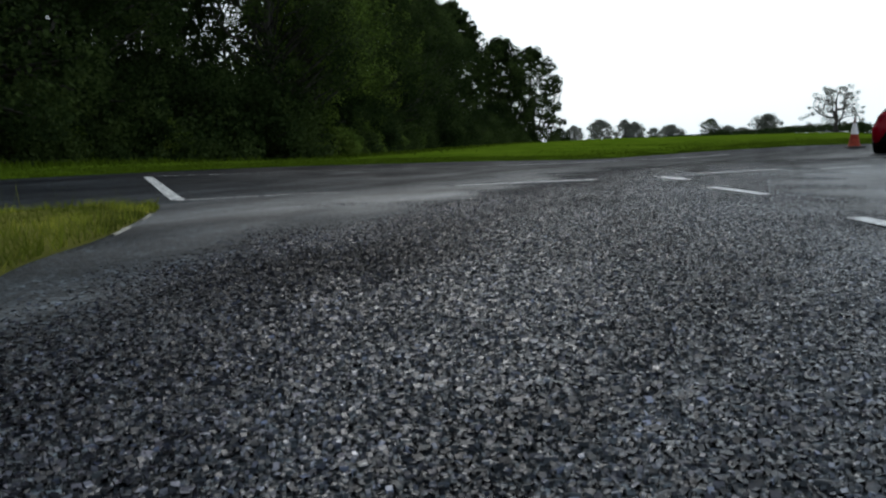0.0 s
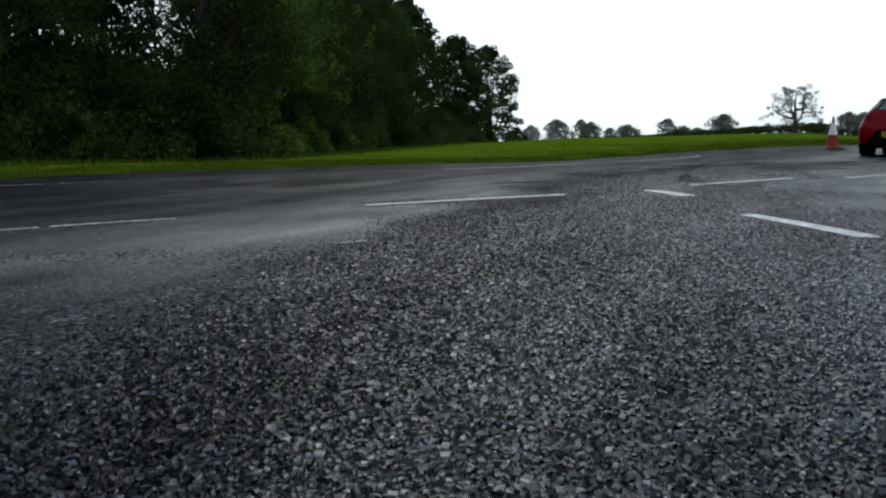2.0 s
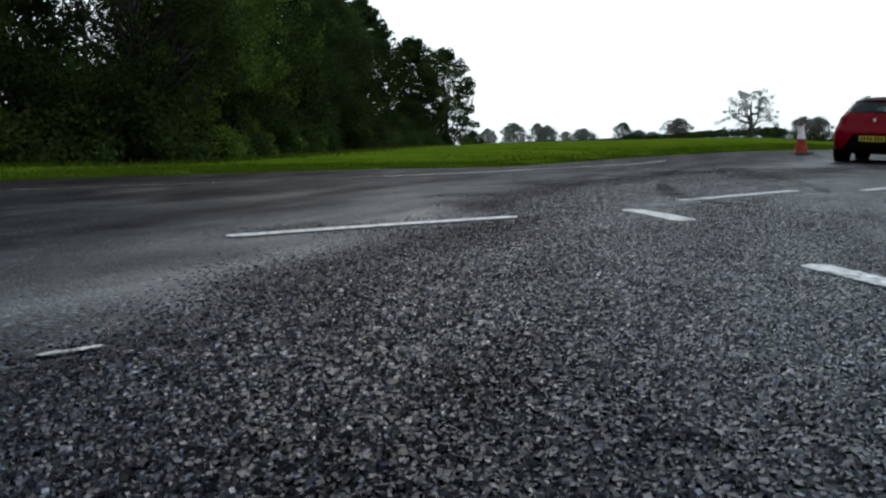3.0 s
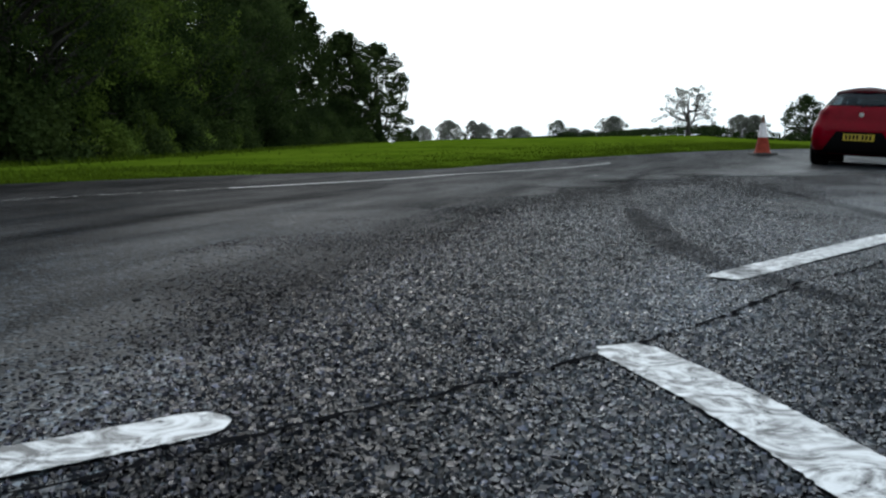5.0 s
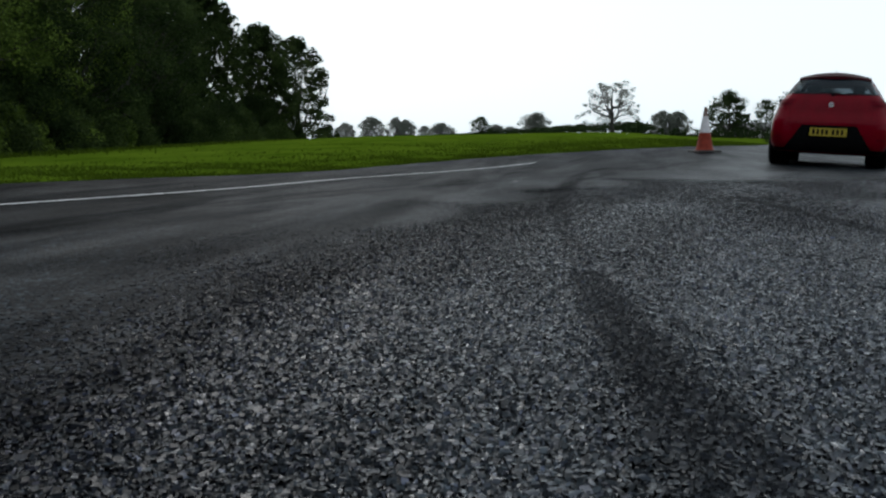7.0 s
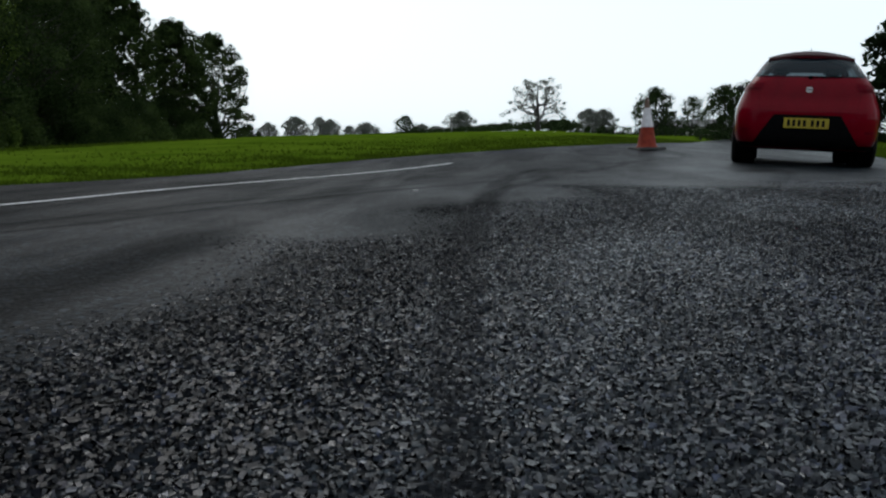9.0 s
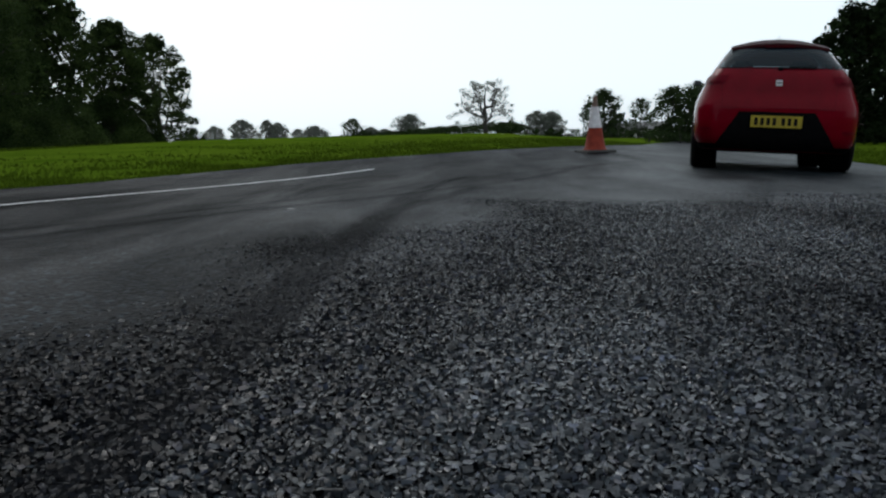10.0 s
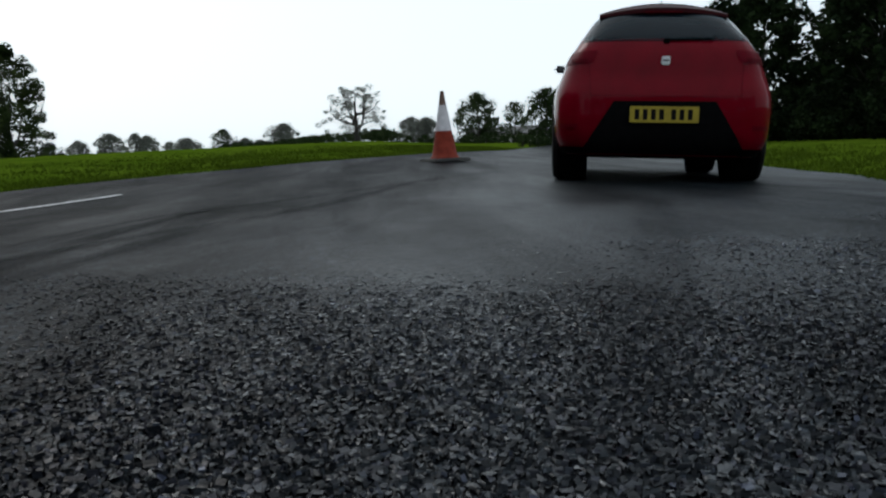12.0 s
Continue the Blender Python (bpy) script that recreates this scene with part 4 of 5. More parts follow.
def tree(name, label, category, height, base, profile, clumps, per, leaf, clump_r, trunk_r, mat, seed, group="", squash=0.75, core=0.35, fork=0):
    """A tapered trunk that forks into limbs, each ending in a clump of leaves. profile: crown radius from its base to its top."""
    rng = np.random.default_rng(seed)
    root = new(name)
    ph, pr = zip(*profile)
    wob = rng.normal(0, height * 0.012, (7, 2)).cumsum(0)
    spine = [(wob[i][0] * (i > 0) , wob[i][1] * (i > 0), height * 0.93 * i / 6 - (0.15 if i == 0 else 0)) for i in range(7)]
    tv, tf = tube(spine, [trunk_r * (1.35 if i == 0 else (1 - i / 6.6)) for i in range(7)], 8)
    sx, sy, sz = (np.array([s[k] for s in spine]) for k in range(3))
    cs, rs = [], []
    limbs = [np.array(spine)]
    for k in range(fork):
        a = k * 6.283 / fork + rng.uniform(-0.5, 0.5)
        z0 = base * rng.uniform(0.7, 1.3) + 0.04 * height * k
        f = rng.uniform(0.35, 0.9)
        r = float(np.interp(f, ph, pr)) * rng.uniform(0.6, 0.85)
        p0 = np.array([np.interp(z0, sz, sx), np.interp(z0, sz, sy), z0])
        p3 = np.array([p0[0] + r * math.cos(a), p0[1] + r * math.sin(a), base + (height - base) * f])
        p1 = p0 + (p3 - p0) * (0.45, 0.45, 0.22) + rng.normal(0, r * 0.06, 3)
        p2 = p0 + (p3 - p0) * (0.8, 0.8, 0.62) + rng.normal(0, r * 0.06, 3)
        line = spline([p0, p1, p2, p3], 9)
        r0 = trunk_r * 0.55
        v, fc = tube([tuple(q) for q in line], [r0 * (1 - 0.1 * i) for i in range(9)], 6)
        o = len(tv)
        tv += v
        tf += [tuple(i + o for i in g) for g in fc]
        limbs.append(line)
    joints = np.concatenate(limbs[1:]) if fork else None
    for k in range(clumps):
        f = (k + rng.uniform(0, 1)) / clumps
        f = f ** 0.85
        rad = float(np.interp(f, ph, pr))
        a = k * 2.399 + rng.uniform(-0.5, 0.5)
        reach = rad * (core + (1 - core) * rng.uniform(0, 1) ** 0.5) - clump_r * 0.4
        reach = max(reach, 0.05 * rad)
        z = base + (height - base) * f - clump_r * 0.5
        cx = float(np.interp(z, sz, sx)) + reach * math.cos(a)
        cy = float(np.interp(z, sz, sy)) + reach * math.sin(a)
        cs.append((cx, cy, z))
        rs.append(clump_r * rng.uniform(0.6, 1.3))
        p1 = np.array(cs[-1])
        if fork:
            d = np.linalg.norm(joints - p1, axis=1) + np.where(joints[:, 2] > z, 1.0, 0.0) * height
            p0 = joints[int(np.argmin(d))]
            r0 = trunk_r * 0.16
        else:
            start = max(base * 0.75, z - reach * rng.uniform(0.5, 1.1))
            p0 = np.array([np.interp(start, sz, sx), np.interp(start, sz, sy), start])
            r0 = max(trunk_r * (1 - start / height) * 0.42, trunk_r * 0.08)
        gap = float(np.linalg.norm(p1 - p0))
        bend = (p0 + p1) / 2 + rng.normal(0, 0.1 * gap + 0.01, 3) + (0, 0, gap * 0.1)
        v, fc = tube([p0, bend, p1], [r0, r0 * 0.6, r0 * 0.2], 5)
        o = len(tv)
        tv += v
        tf += [tuple(i + o for i in g) for g in fc]
    mesh_object("trunk", tv, tf, M_BARK, root, True)
    quads_mesh("crown", leaf_cloud(rng, np.array(cs), np.array(rs), per, leaf, squash), mat, 4, root)
    tagged(root, label, category, group)
    return root


def shrub(label, width, height, clumps, per, leaf, mat, seed, group):
    rng = np.random.default_rng(seed)
    root = new("shrub")
    cs = []
    tv, tf = [], []
    for k in range(clumps):
        a, r = rng.uniform(0, 6.283), rng.uniform(0, 1) ** 0.5
        f = rng.uniform(0.05, 1) * math.sqrt(max(1 - r * r, 0.05))
        cs.append((r * width / 2 * math.cos(a), r * width / 2 * math.sin(a), height * f * 0.9))
        v, fc = tube([(0.1 * math.cos(a), 0.1 * math.sin(a), -0.1), tuple(0.5 * np.array(cs[-1]) + (0, 0, 0.1)), cs[-1]], [0.035, 0.025, 0.01], 4)
        o = len(tv)
        tv += v
        tf += [tuple(i + o for i in g) for g in fc]
    tagged(mesh_object("branchwork", tv, tf, M_BARK, root), kind="stuff")
    quads_mesh("foliage", leaf_cloud(rng, np.array(cs), rng.uniform(0.35, 0.7, clumps) * height * 0.33, per, leaf, 0.85), mat, 4, root)
    tagged(root, label, "shrub", group)
    return root


def put(ob, x, y, turn=0.0, scale=1.0, sink=0.0, tall=1.0):
    ob.matrix_basis = pose(x, y, float(rise(x, y)) - sink + 0.02, 0, 0, turn) @ Matrix.Diagonal((scale, scale, scale * tall, 1))
    return ob


def again(ob, x, y, turn=0.0, scale=1.0, sink=0.0, tall=1.0):
    m = pose(x, y, float(rise(x, y)) - sink + 0.02, 0, 0, turn) @ Matrix.Diagonal((scale, scale, scale * tall, 1))
    c = copy_thing(ob, Matrix.Identity(4))
    c.matrix_basis = m
    return c


BROAD = [(0, 0.55), (0.2, 0.95), (0.45, 1.0), (0.7, 0.8), (0.9, 0.45), (1, 0.12)]


def wide(r):
    return [(h, r * v) for h, v in BROAD]


WOOD = "trees of the dark wood"
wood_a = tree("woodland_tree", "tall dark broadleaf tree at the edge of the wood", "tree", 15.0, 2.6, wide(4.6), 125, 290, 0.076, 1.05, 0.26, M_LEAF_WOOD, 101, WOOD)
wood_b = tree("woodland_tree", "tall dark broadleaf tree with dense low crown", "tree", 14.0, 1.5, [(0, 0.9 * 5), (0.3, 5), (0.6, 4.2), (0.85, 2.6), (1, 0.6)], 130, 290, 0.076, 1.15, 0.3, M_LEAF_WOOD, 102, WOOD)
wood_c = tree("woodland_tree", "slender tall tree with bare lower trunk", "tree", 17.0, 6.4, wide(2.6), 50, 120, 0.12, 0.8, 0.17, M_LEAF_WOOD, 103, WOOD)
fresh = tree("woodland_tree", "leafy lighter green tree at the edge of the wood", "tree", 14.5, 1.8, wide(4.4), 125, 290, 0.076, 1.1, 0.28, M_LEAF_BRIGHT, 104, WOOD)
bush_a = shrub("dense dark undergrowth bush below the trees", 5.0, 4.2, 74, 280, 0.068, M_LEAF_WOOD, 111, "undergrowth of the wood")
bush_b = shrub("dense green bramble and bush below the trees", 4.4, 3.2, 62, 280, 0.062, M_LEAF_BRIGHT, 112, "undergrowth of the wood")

# front of the wood, from beside the tarmac away to its far end
put(wood_b, -19.3, -6.2, 10, 1.09)
put(wood_a, -23.6, 1.1, 0, 1.11)
for x, y, k, s, t in ((-21.9, -2.7, wood_b, 1.15, 60), (-24.7, 4.0, wood_b, 1.10, 140), (-27.0, 4.6, wood_a, 1.04, 80),
                      (-23.6, 15.6, wood_b, 0.98, 200), (-27.1, 26.1, wood_a, 0.99, 250), (-29.2, 33.6, wood_b, 1.03, 35),
                      (-31.6, 41.5, wood_a, 1.02, 170), (-33.3, 47.9, wood_b, 1.05, 300), (-35.8, 54.4, wood_a, 1.03, 95)):
    again(k, x, y, t, s)
# thinner stand of bare trunks, with sky between them
put(wood_c, -25.9, 7.6, 0, 0.98)
for x, y, s, t in ((-27.3, 8.1, 1.01, 50), (-26.1, 9, 0.91, 120), (-28.1, 10, 1.03, 200), (-26, 10.7, 0.93, 280), (-28.9, 12, 1.02, 330), (-26.7, -0.2, 1.17, 20), (-27.3, -0.1, 1.20, 90), (-28.9, 6.7, 1.01, 70), (-30.2, 9, 1.04, 160), (-29.9, 13.7, 1.00, 10), (-25.4, 12.3, 0.98, 240), (-29.2, 14.8, 0.91, 30), (-27.7, 15.4, 0.86, 110)):
    again(wood_c, x, y, t, s)
put(fresh, -26.1, 22.5, 0, 0.97)
again(fresh, -24.7, 18.7, 70, 0.91)
again(fresh, -28.8, 28.6, 120, 1.03)
again(fresh, -30.9, 37.3, 220, 1.03)
put(bush_a, -19.6, -4.3, 0, 1.09)
for x, y, s, t in ((-17.5, -7.7, 0.96, 90), (-21.9, -0.6, 1.09, 30), (-22.9, 2.6, 1.14, 70), (-23.3, 5.2, 1.08, 150), (-23.6, 7.4, 1.4, 210), (-23.6, 9.7, 1.25, 10), (-23.2, 12.0, 1.4, 320), (-22.9, 14.3, 1.01, 250),
                   (-23.6, 19.9, 0.99, 100), (-24.2, 23.0, 0.99, 190), (-25.7, 26.6, 1.03, 280), (-27.5, 31.4, 1.08, 20), (-29.2, 37.4, 1.07, 75), (-31.0, 45.1, 1.14, 160), (-33.1, 53.0, 1.12, 230), (-34.8, 60.1, 1.10, 300), (-36.2, 68.8, 1.18, 15)):
    again(bush_a, x, y, t, s)
put(bush_b, -22.2, 17.2, 0, 0.91)
for x, y, s, t in ((-23.4, 21.5, 0.81, 40), (-24.7, 24.7, 0.90, 200), (-26.3, 29.1, 0.90, 300), (-28.1, 34.4, 0.99, 120), (-22.3, 1.5, 0.82, 10), (-22.4, 6.4, 0.74, 260)):
    again(bush_b, x, y, t, s)

# tall trees that end the wood against the sky
END = "tall trees at the end of the wood"
end_a = tree("tall_tree", "tall dark tree with gaps of sky in its crown", "tree", 20.5, 2.0, [(0, 4.2), (0.3, 5.4), (0.6, 5.0), (0.85, 3.4), (1, 1.0)], 140, 130, 0.24, 1.35, 0.4, M_LEAF_WOOD, 121, END)
put(end_a, -63.2, 114.8, 0, 1.27)
again(end_a, -62.0, 101.0, 140, 1.30)
end_b = tree("tall_tree", "tall airy tree with feathery crown at the wood's end", "tree", 17.6, 0.9, [(0, 4.4), (0.2, 5.4), (0.5, 5.2), (0.75, 4.3), (0.92, 2.6), (1, 0.8)], 98, 130, 0.21, 1.2, 0.36, M_LEAF_WOOD, 122, END, fork=8)
put(end_b, -59.6, 150.3, 0, 1.45, tall=0.82)
end_c = tree("tall_tree", "tall dark tree with rounded crown at the wood's end", "tree", 19.5, 2.0, [(0, 4.0), (0.3, 5.2), (0.65, 4.7), (0.9, 2.8), (1, 0.8)], 135, 130, 0.22, 1.3, 0.4, M_LEAF_WOOD, 123, END)
put(end_c, -61.1, 133.1, 0, 1.35, tall=0.8)
again(bush_a, -60.1, 128.6, 30, 2.29)
again(bush_a, -60.5, 141.5, 130, 1.89)
again(bush_a, -60.8, 169.5, 200, 1.03)

# unseen trees added behind the start of the way, to darken reflections and fill
BACK = "trees closing the place behind"
back = tree("woodland_tree", "unseen tall dark broadleaf tree added behind the start of the way", "tree", 15.0, 1.0, wide(5.0), 46, 40, 0.5, 1.6, 0.28, M_LEAF_WOOD, 125, BACK)
put(back, -27.0, -33.0, 0, 1.0)
for x, y, s, t in ((-19.5, -37.0, 1.05, 70), (-12.0, -38.5, 1.0, 150), (-4.5, -40.0, 1.1, 230), (3.0, -39.5, 1.0, 300), (10.5, -38.0, 1.05, 20), (18.0, -35.5, 1.0, 100), (24.5, -30.0, 1.1, 190)):
    again(back, x, y, t, s)

# lone field tree and the trees along the skyline
FIELD = "trees along the skyline"
lone = tree("field_tree", "open-crowned field tree with forked trunk and sparse leaves", "tree", 5.0, 1.1, [(0, 2.6), (0.15, 3.7), (0.4, 3.2), (0.6, 2.3), (0.85, 2.3), (1, 1.5)], 74, 80, 0.062, 0.36, 0.24, M_LEAF_HAZED, 131, FIELD, core=0.25, fork=7)
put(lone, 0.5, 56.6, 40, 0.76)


def field_tree(label, x, y, height, width, seed, mat=M_LEAF_HAZED, base=0.1, dense=2.0):
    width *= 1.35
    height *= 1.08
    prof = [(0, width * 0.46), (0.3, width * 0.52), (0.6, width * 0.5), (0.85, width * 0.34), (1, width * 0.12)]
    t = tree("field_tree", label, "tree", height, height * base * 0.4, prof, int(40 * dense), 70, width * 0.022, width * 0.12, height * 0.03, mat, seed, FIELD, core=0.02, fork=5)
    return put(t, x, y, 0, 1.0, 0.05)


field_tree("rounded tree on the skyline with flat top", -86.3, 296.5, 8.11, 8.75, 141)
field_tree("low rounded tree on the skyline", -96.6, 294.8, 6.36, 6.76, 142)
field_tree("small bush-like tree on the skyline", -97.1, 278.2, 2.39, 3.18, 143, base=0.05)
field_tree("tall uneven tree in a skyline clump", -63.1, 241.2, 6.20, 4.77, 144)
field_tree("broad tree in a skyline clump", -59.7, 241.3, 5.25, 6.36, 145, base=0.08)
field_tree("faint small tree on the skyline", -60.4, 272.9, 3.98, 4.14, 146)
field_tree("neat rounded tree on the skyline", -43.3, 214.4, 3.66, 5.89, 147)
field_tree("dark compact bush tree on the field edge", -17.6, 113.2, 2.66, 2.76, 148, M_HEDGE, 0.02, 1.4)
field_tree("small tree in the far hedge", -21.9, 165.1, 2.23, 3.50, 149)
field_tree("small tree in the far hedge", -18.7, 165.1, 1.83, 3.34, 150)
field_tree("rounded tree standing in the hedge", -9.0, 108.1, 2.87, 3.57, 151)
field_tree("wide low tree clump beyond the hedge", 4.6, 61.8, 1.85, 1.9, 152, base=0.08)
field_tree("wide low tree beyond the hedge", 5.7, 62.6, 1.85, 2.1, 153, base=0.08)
field_tree("rounded dark tree beyond the road", 8.0, 51.0, 2.92, 2.57, 154, M_HEDGE, 0.1, 1.7)
field_tree("small dark tree beyond the road", 10.0, 49.6, 2.39, 1.69, 155, M_HEDGE, 0.12, 1.3)
field_tree("dense dark tree beyond the road", 9.6, 39.4, 2.57, 2.10, 156, M_HEDGE, 0.04, 1.8)
field_tree("dense dark tree beyond the road", 11.3, 41.0, 2.80, 2.57, 157, M_HEDGE, 0.04, 1.8)
field_tree("low dark tree beyond the road", 8.9, 51.6, 1.52, 1.52, 158, M_HEDGE, 0.04, 1.2)

# dark trees behind the parked car
RIGHT = "dark trees behind the parked car"
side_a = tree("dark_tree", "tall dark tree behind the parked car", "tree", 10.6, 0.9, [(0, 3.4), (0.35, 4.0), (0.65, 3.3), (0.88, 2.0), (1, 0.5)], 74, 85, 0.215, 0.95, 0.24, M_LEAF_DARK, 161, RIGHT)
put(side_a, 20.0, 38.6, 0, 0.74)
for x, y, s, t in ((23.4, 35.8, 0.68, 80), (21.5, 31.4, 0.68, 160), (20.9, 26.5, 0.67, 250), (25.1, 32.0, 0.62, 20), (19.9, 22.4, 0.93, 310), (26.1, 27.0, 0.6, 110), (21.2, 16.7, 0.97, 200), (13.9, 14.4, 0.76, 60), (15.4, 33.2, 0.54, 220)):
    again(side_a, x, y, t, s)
dark_bush = shrub("dense dark bush below the trees", 5.0, 4.2, 60, 90, 0.15, M_LEAF_DARK, 115, "bushes behind the parked car")
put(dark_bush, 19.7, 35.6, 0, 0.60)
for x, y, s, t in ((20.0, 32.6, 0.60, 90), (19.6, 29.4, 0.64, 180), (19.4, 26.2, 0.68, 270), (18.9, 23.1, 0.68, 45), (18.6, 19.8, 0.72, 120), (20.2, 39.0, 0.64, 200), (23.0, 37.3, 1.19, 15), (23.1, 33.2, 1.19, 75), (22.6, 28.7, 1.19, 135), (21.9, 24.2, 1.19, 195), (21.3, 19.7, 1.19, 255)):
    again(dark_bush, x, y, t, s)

def hedge(points, height, thick, mat, seed, label):
    rng = np.random.default_rng(seed)
    n = 60
    c = spline(points, n)
    length = np.linalg.norm(np.diff(c, axis=0), axis=1).sum()
    count = int(length / (height * 0.14))
    t = rng.uniform(0, n - 1.001, count)
    i = t.astype(int)
    p = c[i] + (c[i + 1] - c[i]) * (t - i)[:, None] + rng.normal(0, thick * 0.3, (count, 2))
    z = rise(p[:, 0], p[:, 1]) + height * rng.uniform(0.15, 0.75, count)
    verts = leaf_cloud(rng, np.column_stack([p, z]), np.full(count, height * 0.34), 40, height * 0.08)
    root = new("hedge")
    quads_mesh("foliage", verts, mat, 4, root)
    stems = []
    fs = []
    for k in range(0, n, 2):
        x, y = c[k]
        g = float(rise(x, y))
        v, f = tube([(x, y, g - 0.1), (x + 0.05, y, g + height * 0.4), (x, y + 0.05, g + height * 0.75)], [0.05, 0.035, 0.015], 4)
        o = len(stems)
        stems += v
        fs += [tuple(a + o for a in q) for q in f]
    tagged(mesh_object("branchwork", stems, fs, M_BARK, root), kind="stuff")
    tagged(root, label, "hedge", "field hedges")


hedge([(-17.49, 113.16), (-9.37, 103.97), (-3.07, 78.98), (0.61, 67.43), (2.61, 51.13)], 0.99, 0.79, M_HEDGE, 171, "low clipped dark field hedge")
hedge([(2.61, 51.13), (5.51, 49.99), (8.38, 46.63), (12.97, 43.19)], 0.61, 0.47, M_HEDGE, 172, "low dark hedge beyond the road")
hedge([(-69.03, 239.61), (-61.14, 238.25), (-53.24, 236.87)], 1.19, 1.19, M_HEDGE, 173, "dark hedge on the far skyline")
hedge([(-53.24, 236.87), (-39.31, 200.97), (-25.38, 165.04)], 0.95, 0.95, M_HEDGE, 176, "thin dark hedge along the top of the field")
hedge([(-25.38, 165.04), (-20.63, 164.31), (-14.3, 163.57)], 0.80, 0.80, M_HEDGE, 174, "dark hedge on the far field edge")
hedge([(7.14, 33.43), (10.58, 32.23), (19.5, 43.93)], 0.52, 0.52, M_HEDGE, 175, "low dark hedge beside the far road")


def farm_building(x, y, turn):
    root = new("farm_building")
    render_wall = mottled("pale_render", (0.5, 0.48, 0.44), (0.62, 0.6, 0.55), 1.0, 0.85, bumps=0.2)
    slate = mottled("grey_roof", (0.12, 0.12, 0.12), (0.2, 0.19, 0.19), 2.0, 0.7, bumps=0.4)
    dark = material("dark_window", (0.03, 0.03, 0.035), 0.2)
    part("wall", tube_box((-2.6, -0.9, -0.3), (2.6, 0.9, 0.62), 0.02), render_wall, root)
    bm = bmesh.new()
    ends = []
    for x0 in (-2.75, 2.75):
        ends.append([bm.verts.new((x0, y0, z0)) for y0, z0 in ((-1.05, 0.6), (0, 1.1), (1.05, 0.6), (1.0, 0.55), (0, 1.02), (-1.0, 0.55))])
    for k in range(6):
        bm.faces.new((ends[0][k], ends[0][(k + 1) % 6], ends[1][(k + 1) % 6], ends[1][k]))
    bm.faces.new(ends[0])
    bm.faces.new(ends[1])
    part("roof", bm, slate, root)
    for k in range(3):
        part("window", tube_box((-1.8 + 1.5 * k, -0.915, 0.15), (-1.35 + 1.5 * k, -0.89, 0.45), 0.005), dark, root)
    root.matrix_basis = pose(x, y, float(rise(x, y)), 0, 0, turn)
    tagged(root, "low pale farm building among distant trees", "building")


farm_building(10.5, 54.8, -10)


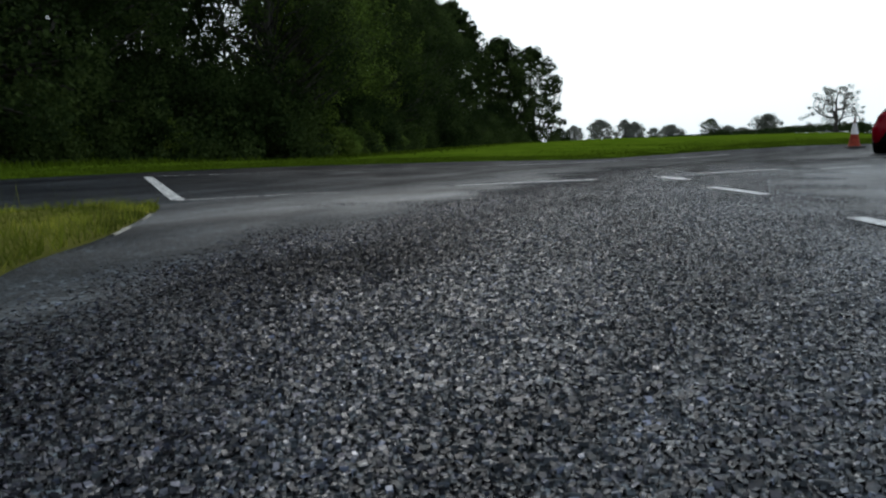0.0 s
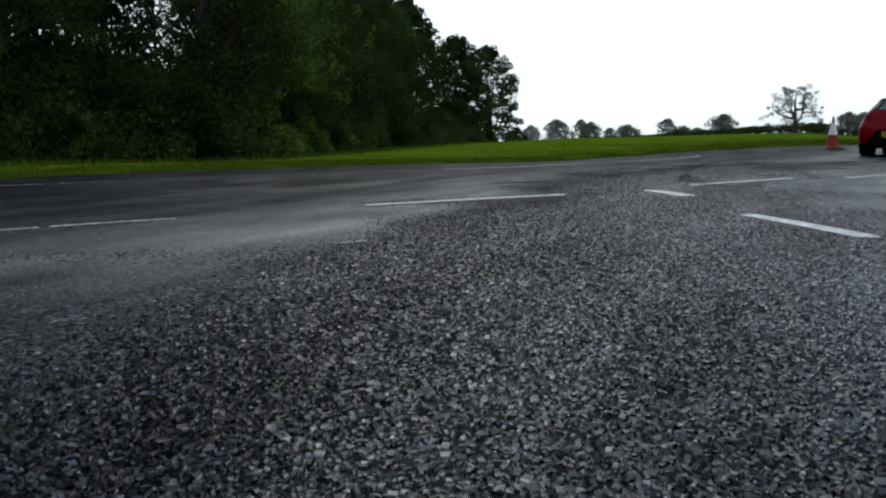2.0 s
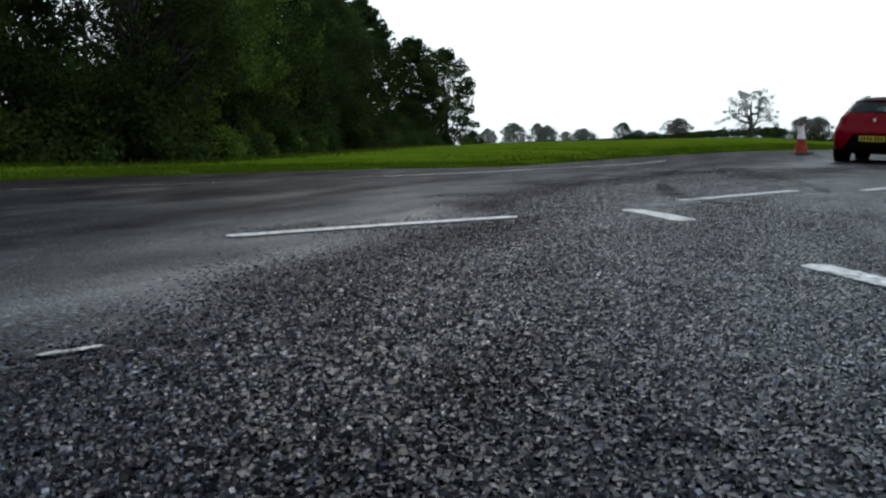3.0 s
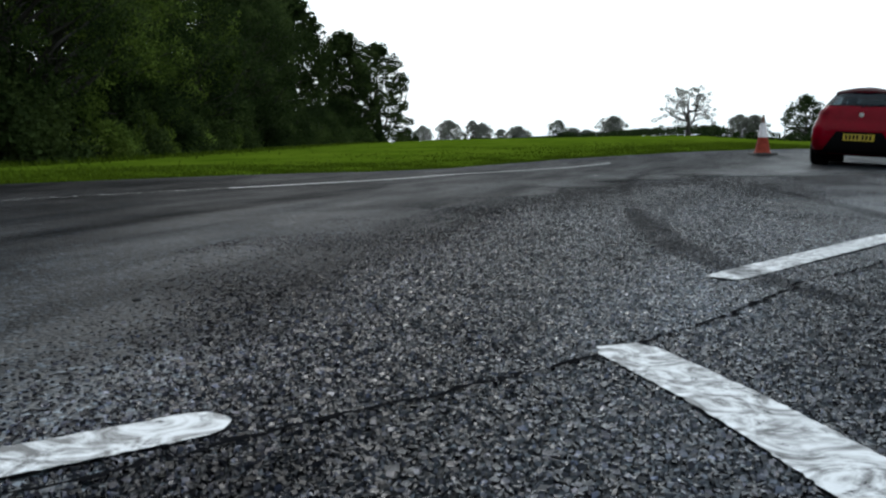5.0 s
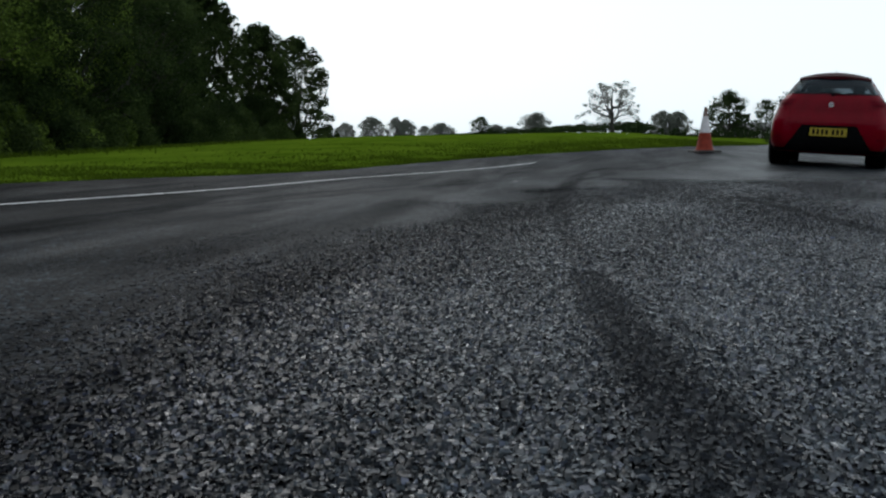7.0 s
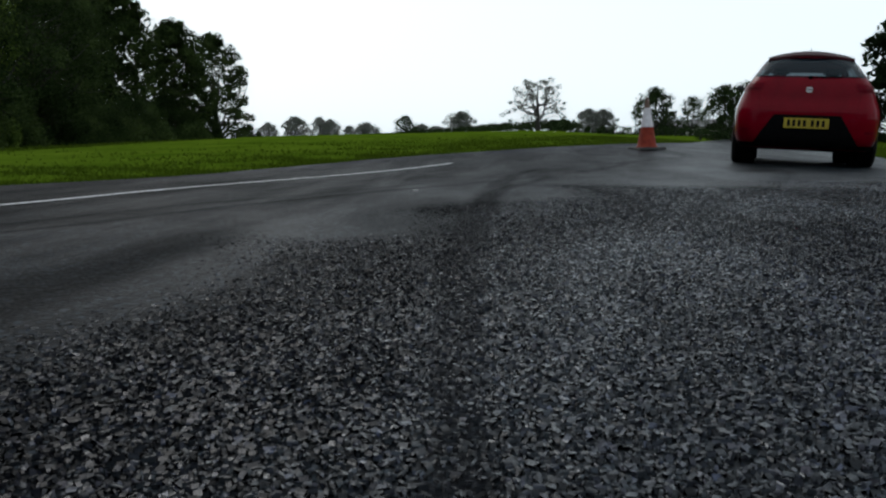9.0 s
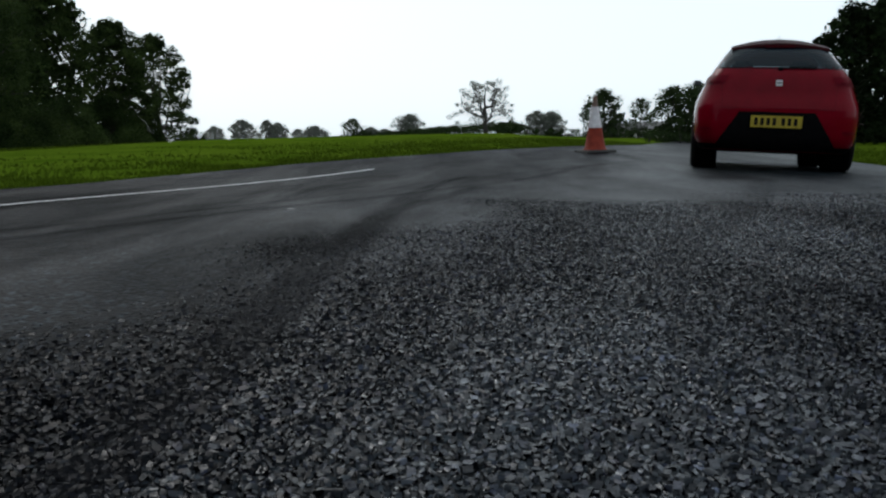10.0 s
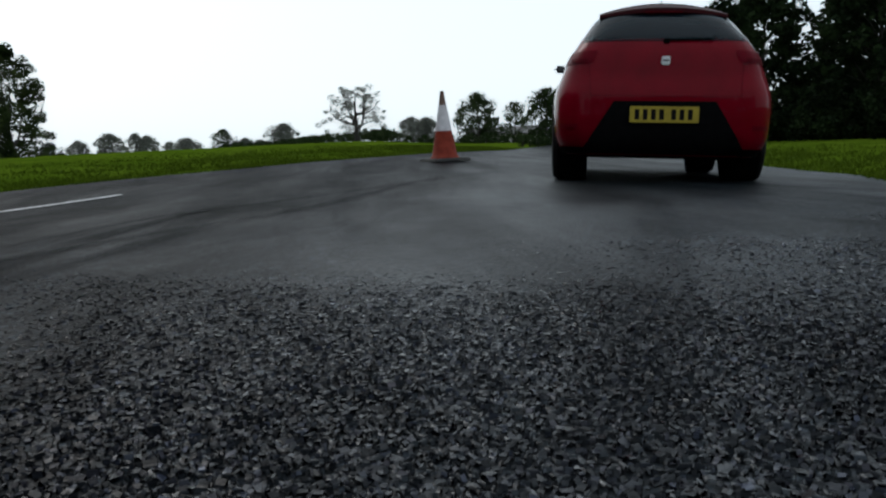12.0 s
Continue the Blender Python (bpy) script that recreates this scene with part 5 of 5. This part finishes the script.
# ---- stone chips of the tarmac where the camera passes close ----
def stone_chips():
    rng = np.random.default_rng(7)
    way = spline([(1.52, -16.3), (1.13, -15.21), (0.49, -12.99), (-0.21, -9.39), (-0.51, -6.36), (-0.66, -3.84), (-0.37, -1.57), (0, -0.15), (0.55, 1.1), (1, 3.2), (1.3, 5)], 500)
    step = 0.0096
    xs, ys = np.arange(-2.4, 2.9, step), np.arange(-15.9, 4.2, step)
    X, Y = (a.ravel() for a in np.meshgrid(xs, ys))
    X = X + rng.uniform(-0.5, 0.5, len(X)) * step
    Y = Y + rng.uniform(-0.5, 0.5, len(Y)) * step
    d = X - np.interp(Y, way[:, 1], way[:, 0])
    # away from the way, and towards the parked car, the chips lie ever deeper in the binder
    deep = np.maximum(np.clip(np.abs(d) * 0.85 - 0.5, 0, 2), np.clip((Y - 2.0) / 2.0, 0, 2))
    deep = np.clip(deep * (1 + 0.45 * np.sin(X * 2.3 + 1.4 * np.sin(Y * 1.9)) * np.sin(Y * 2.1 + X * 1.2)), 0, 1)
    keep = rng.uniform(0, 1, len(d)) > deep
    for line, half in PAINT_LINES:
        box = np.where(keep & (X > line[:, 0].min() - 0.1) & (X < line[:, 0].max() + 0.1) & (Y > line[:, 1].min() - 0.1) & (Y < line[:, 1].max() + 0.1))[0]
        gap = np.sqrt(((X[box, None] - line[None, :, 0]) ** 2 + (Y[box, None] - line[None, :, 1]) ** 2).min(1))
        keep[box[gap < half + 0.002]] = False
    for line, half in CRACK_LINES:
        near = np.interp(Y, line[:, 1], line[:, 0], left=99, right=99)
        keep &= np.abs(X - near) > half * rng.uniform(0.4, 1.7, len(X))
    X, Y, d, deep = X[keep], Y[keep], d[keep], deep[keep]
    # loose larger chips, singly, on the stretch between the joint and the bend of the skid mark
    single = np.where((np.abs(Y + 5.6) < 0.32) & (X > -1.15) & (X < -0.35))[0]
    single = rng.choice(single, 300, replace=False)
    shapes = []
    for k in range(8):
        q = rng.uniform(0.6, 1.15, (4, 2)) * ((-1, -0.8), (1, -0.8), (1, 0.8), (-1, 0.8))
        top = rng.uniform(0.25, 0.6, 2)
        v = [(*q[0], 0.05), (*q[1], 0.1), (*q[2], top[0]), (*q[3], top[1]), (*(q[2] * 1.1), -0.5), (*(q[3] * 1.1), -0.5), (*q[0], -0.5), (*q[1], -0.5)]
        shape = bpy.data.meshes.new("stone_chip")
        shape.from_pydata([tuple(float(c) for c in p) for p in v], [], [(0, 1, 2, 3), (3, 2, 4, 5), (1, 7, 4, 2), (0, 3, 5, 6), (0, 6, 7, 1)])
        shape.materials.append(M_CHIP)
        shapes.append(shape)
    for k, i in enumerate(single):
        chip = new("stone_chip", shapes[k % 8])
        r = float(rng.uniform(0.0045, 0.0075))
        chip.parent = ROAD
        chip.matrix_basis = pose(float(X[i]), float(Y[i]), float(rise(X[i], Y[i])) + 0.0008, 0, 0, float(rng.uniform(0, 360))) @ Matrix.Diagonal((r, r, r, 1))
    keep = np.ones(len(X), bool)
    keep[single] = False
    X, Y, d, deep = X[keep], Y[keep], d[keep], deep[keep]
    n = len(X)
    size = rng.lognormal(math.log(0.0038), 0.28, n).clip(0.0024, 0.0085)
    a0 = rng.uniform(0, 6.283, n)
    low = rng.uniform(-0.0002, 0.0024, n) - 0.004 * deep
    high = low + rng.uniform(0.0024, 0.0074, n) * (1 - 0.7 * deep)
    # some lie flat and glint; fewer left of the way, to dim that side
    flat = rng.uniform(0, 1, n) < 0.27 - 0.15 * np.clip(-d - 0.2, 0, 1)
    low = np.where(flat, rng.uniform(0.0035, 0.0062, n) - 0.006 * deep, low)
    high = np.where(flat, low + rng.uniform(-0.0002, 0.0016, n), high)
    long = rng.uniform(0.8, 1.45, n)
    # a split stone: one edge bedded in the binder, the other standing proud
    verts = np.empty((n, 6, 3), np.float32)
    for j, (u, w) in enumerate(((-1, -1), (1, -1), (1, 1), (-1, 1))):
        lx = size * long * u * rng.uniform(0.55, 1.15, n)
        ly = size * w * rng.uniform(0.55, 1.1, n)
        cx, cy = lx * np.cos(a0) - ly * np.sin(a0), lx * np.sin(a0) + ly * np.cos(a0)
        z = (low if w < 0 else high) + rng.normal(0, 0.0005, n)
        verts[:, j] = np.stack([X + cx, Y + cy, z], 1)
        if w > 0:
            verts[:, j + 2] = np.stack([X + cx * 1.12, Y + cy * 1.12, np.full(n, -0.004)], 1)
    verts[:, :, 2] += rise(X, Y)[:, None]
    corner = np.array([0, 1, 2, 3, 3, 2, 4, 5])
    idx = (np.arange(n)[:, None] * 6 + corner[None]).astype(np.int32).ravel()
    starts = (np.arange(n)[:, None] * 8 + np.array([0, 4])[None]).astype(np.int32).ravel()
    me = bpy.data.meshes.new("stone_chips")
    me.vertices.add(n * 6)
    me.vertices.foreach_set("co", verts.ravel())
    me.loops.add(n * 8)
    me.loops.foreach_set("vertex_index", idx)
    me.polygons.add(n * 2)
    me.polygons.foreach_set("loop_start", starts)
    me.update(calc_edges=True)
    me.materials.append(M_CHIPS)
    # sheen put in along and across the way, for uneven light on it
    sheen_by_place = np.interp(d, (-1.5, -0.8, -0.5, -0.2, 0.1, 0.6, 1.5), (0.1, 0.3, 0.6, 1.3, 1.5, 1.35, 1.2)) * np.interp(Y, (-12, -8.4, -7, -6, -4, -2), (0.66, 0.76, 1.05, 1.6, 1.45, 1.15))
    sheen_by_place *= 1 - 0.66 * np.clip((d + 0.1) / 0.5, 0, 1) * np.clip((Y + 3.5) / 2, 0, 1) * np.clip((1.5 - Y) / 1.5, 0.8, 1)
    sheen_by_place *= 1 + 0.5 * np.clip(-d / 0.5, 0, 1) * np.clip((Y + 3) / 1.5, 0, 1) * np.clip(0.5 - Y, 0, 1)
    sheen_by_place *= 1 + 0.55 * np.clip((d - 0.1) / 0.6, 0, 1) * np.clip((-5 - Y) / 3, 0, 1)
    sheen_by_place *= 1 - 0.35 * np.clip(-d - 0.3, 0, 0.5) * 2 * np.clip((-1.8 - Y) / 1.2, 0, 1) * np.clip(Y + 9.5, -1, 1)
    me.attributes.new("sheen_by_place", "FLOAT", "POINT").data.foreach_set("value", np.repeat(sheen_by_place, 6).astype(np.float32))
    ob = new("stone_chips", me)
    tagged(ob, "grey crushed stone chips bedded in the tarmac", "gravel", kind="stuff")


stone_chips()
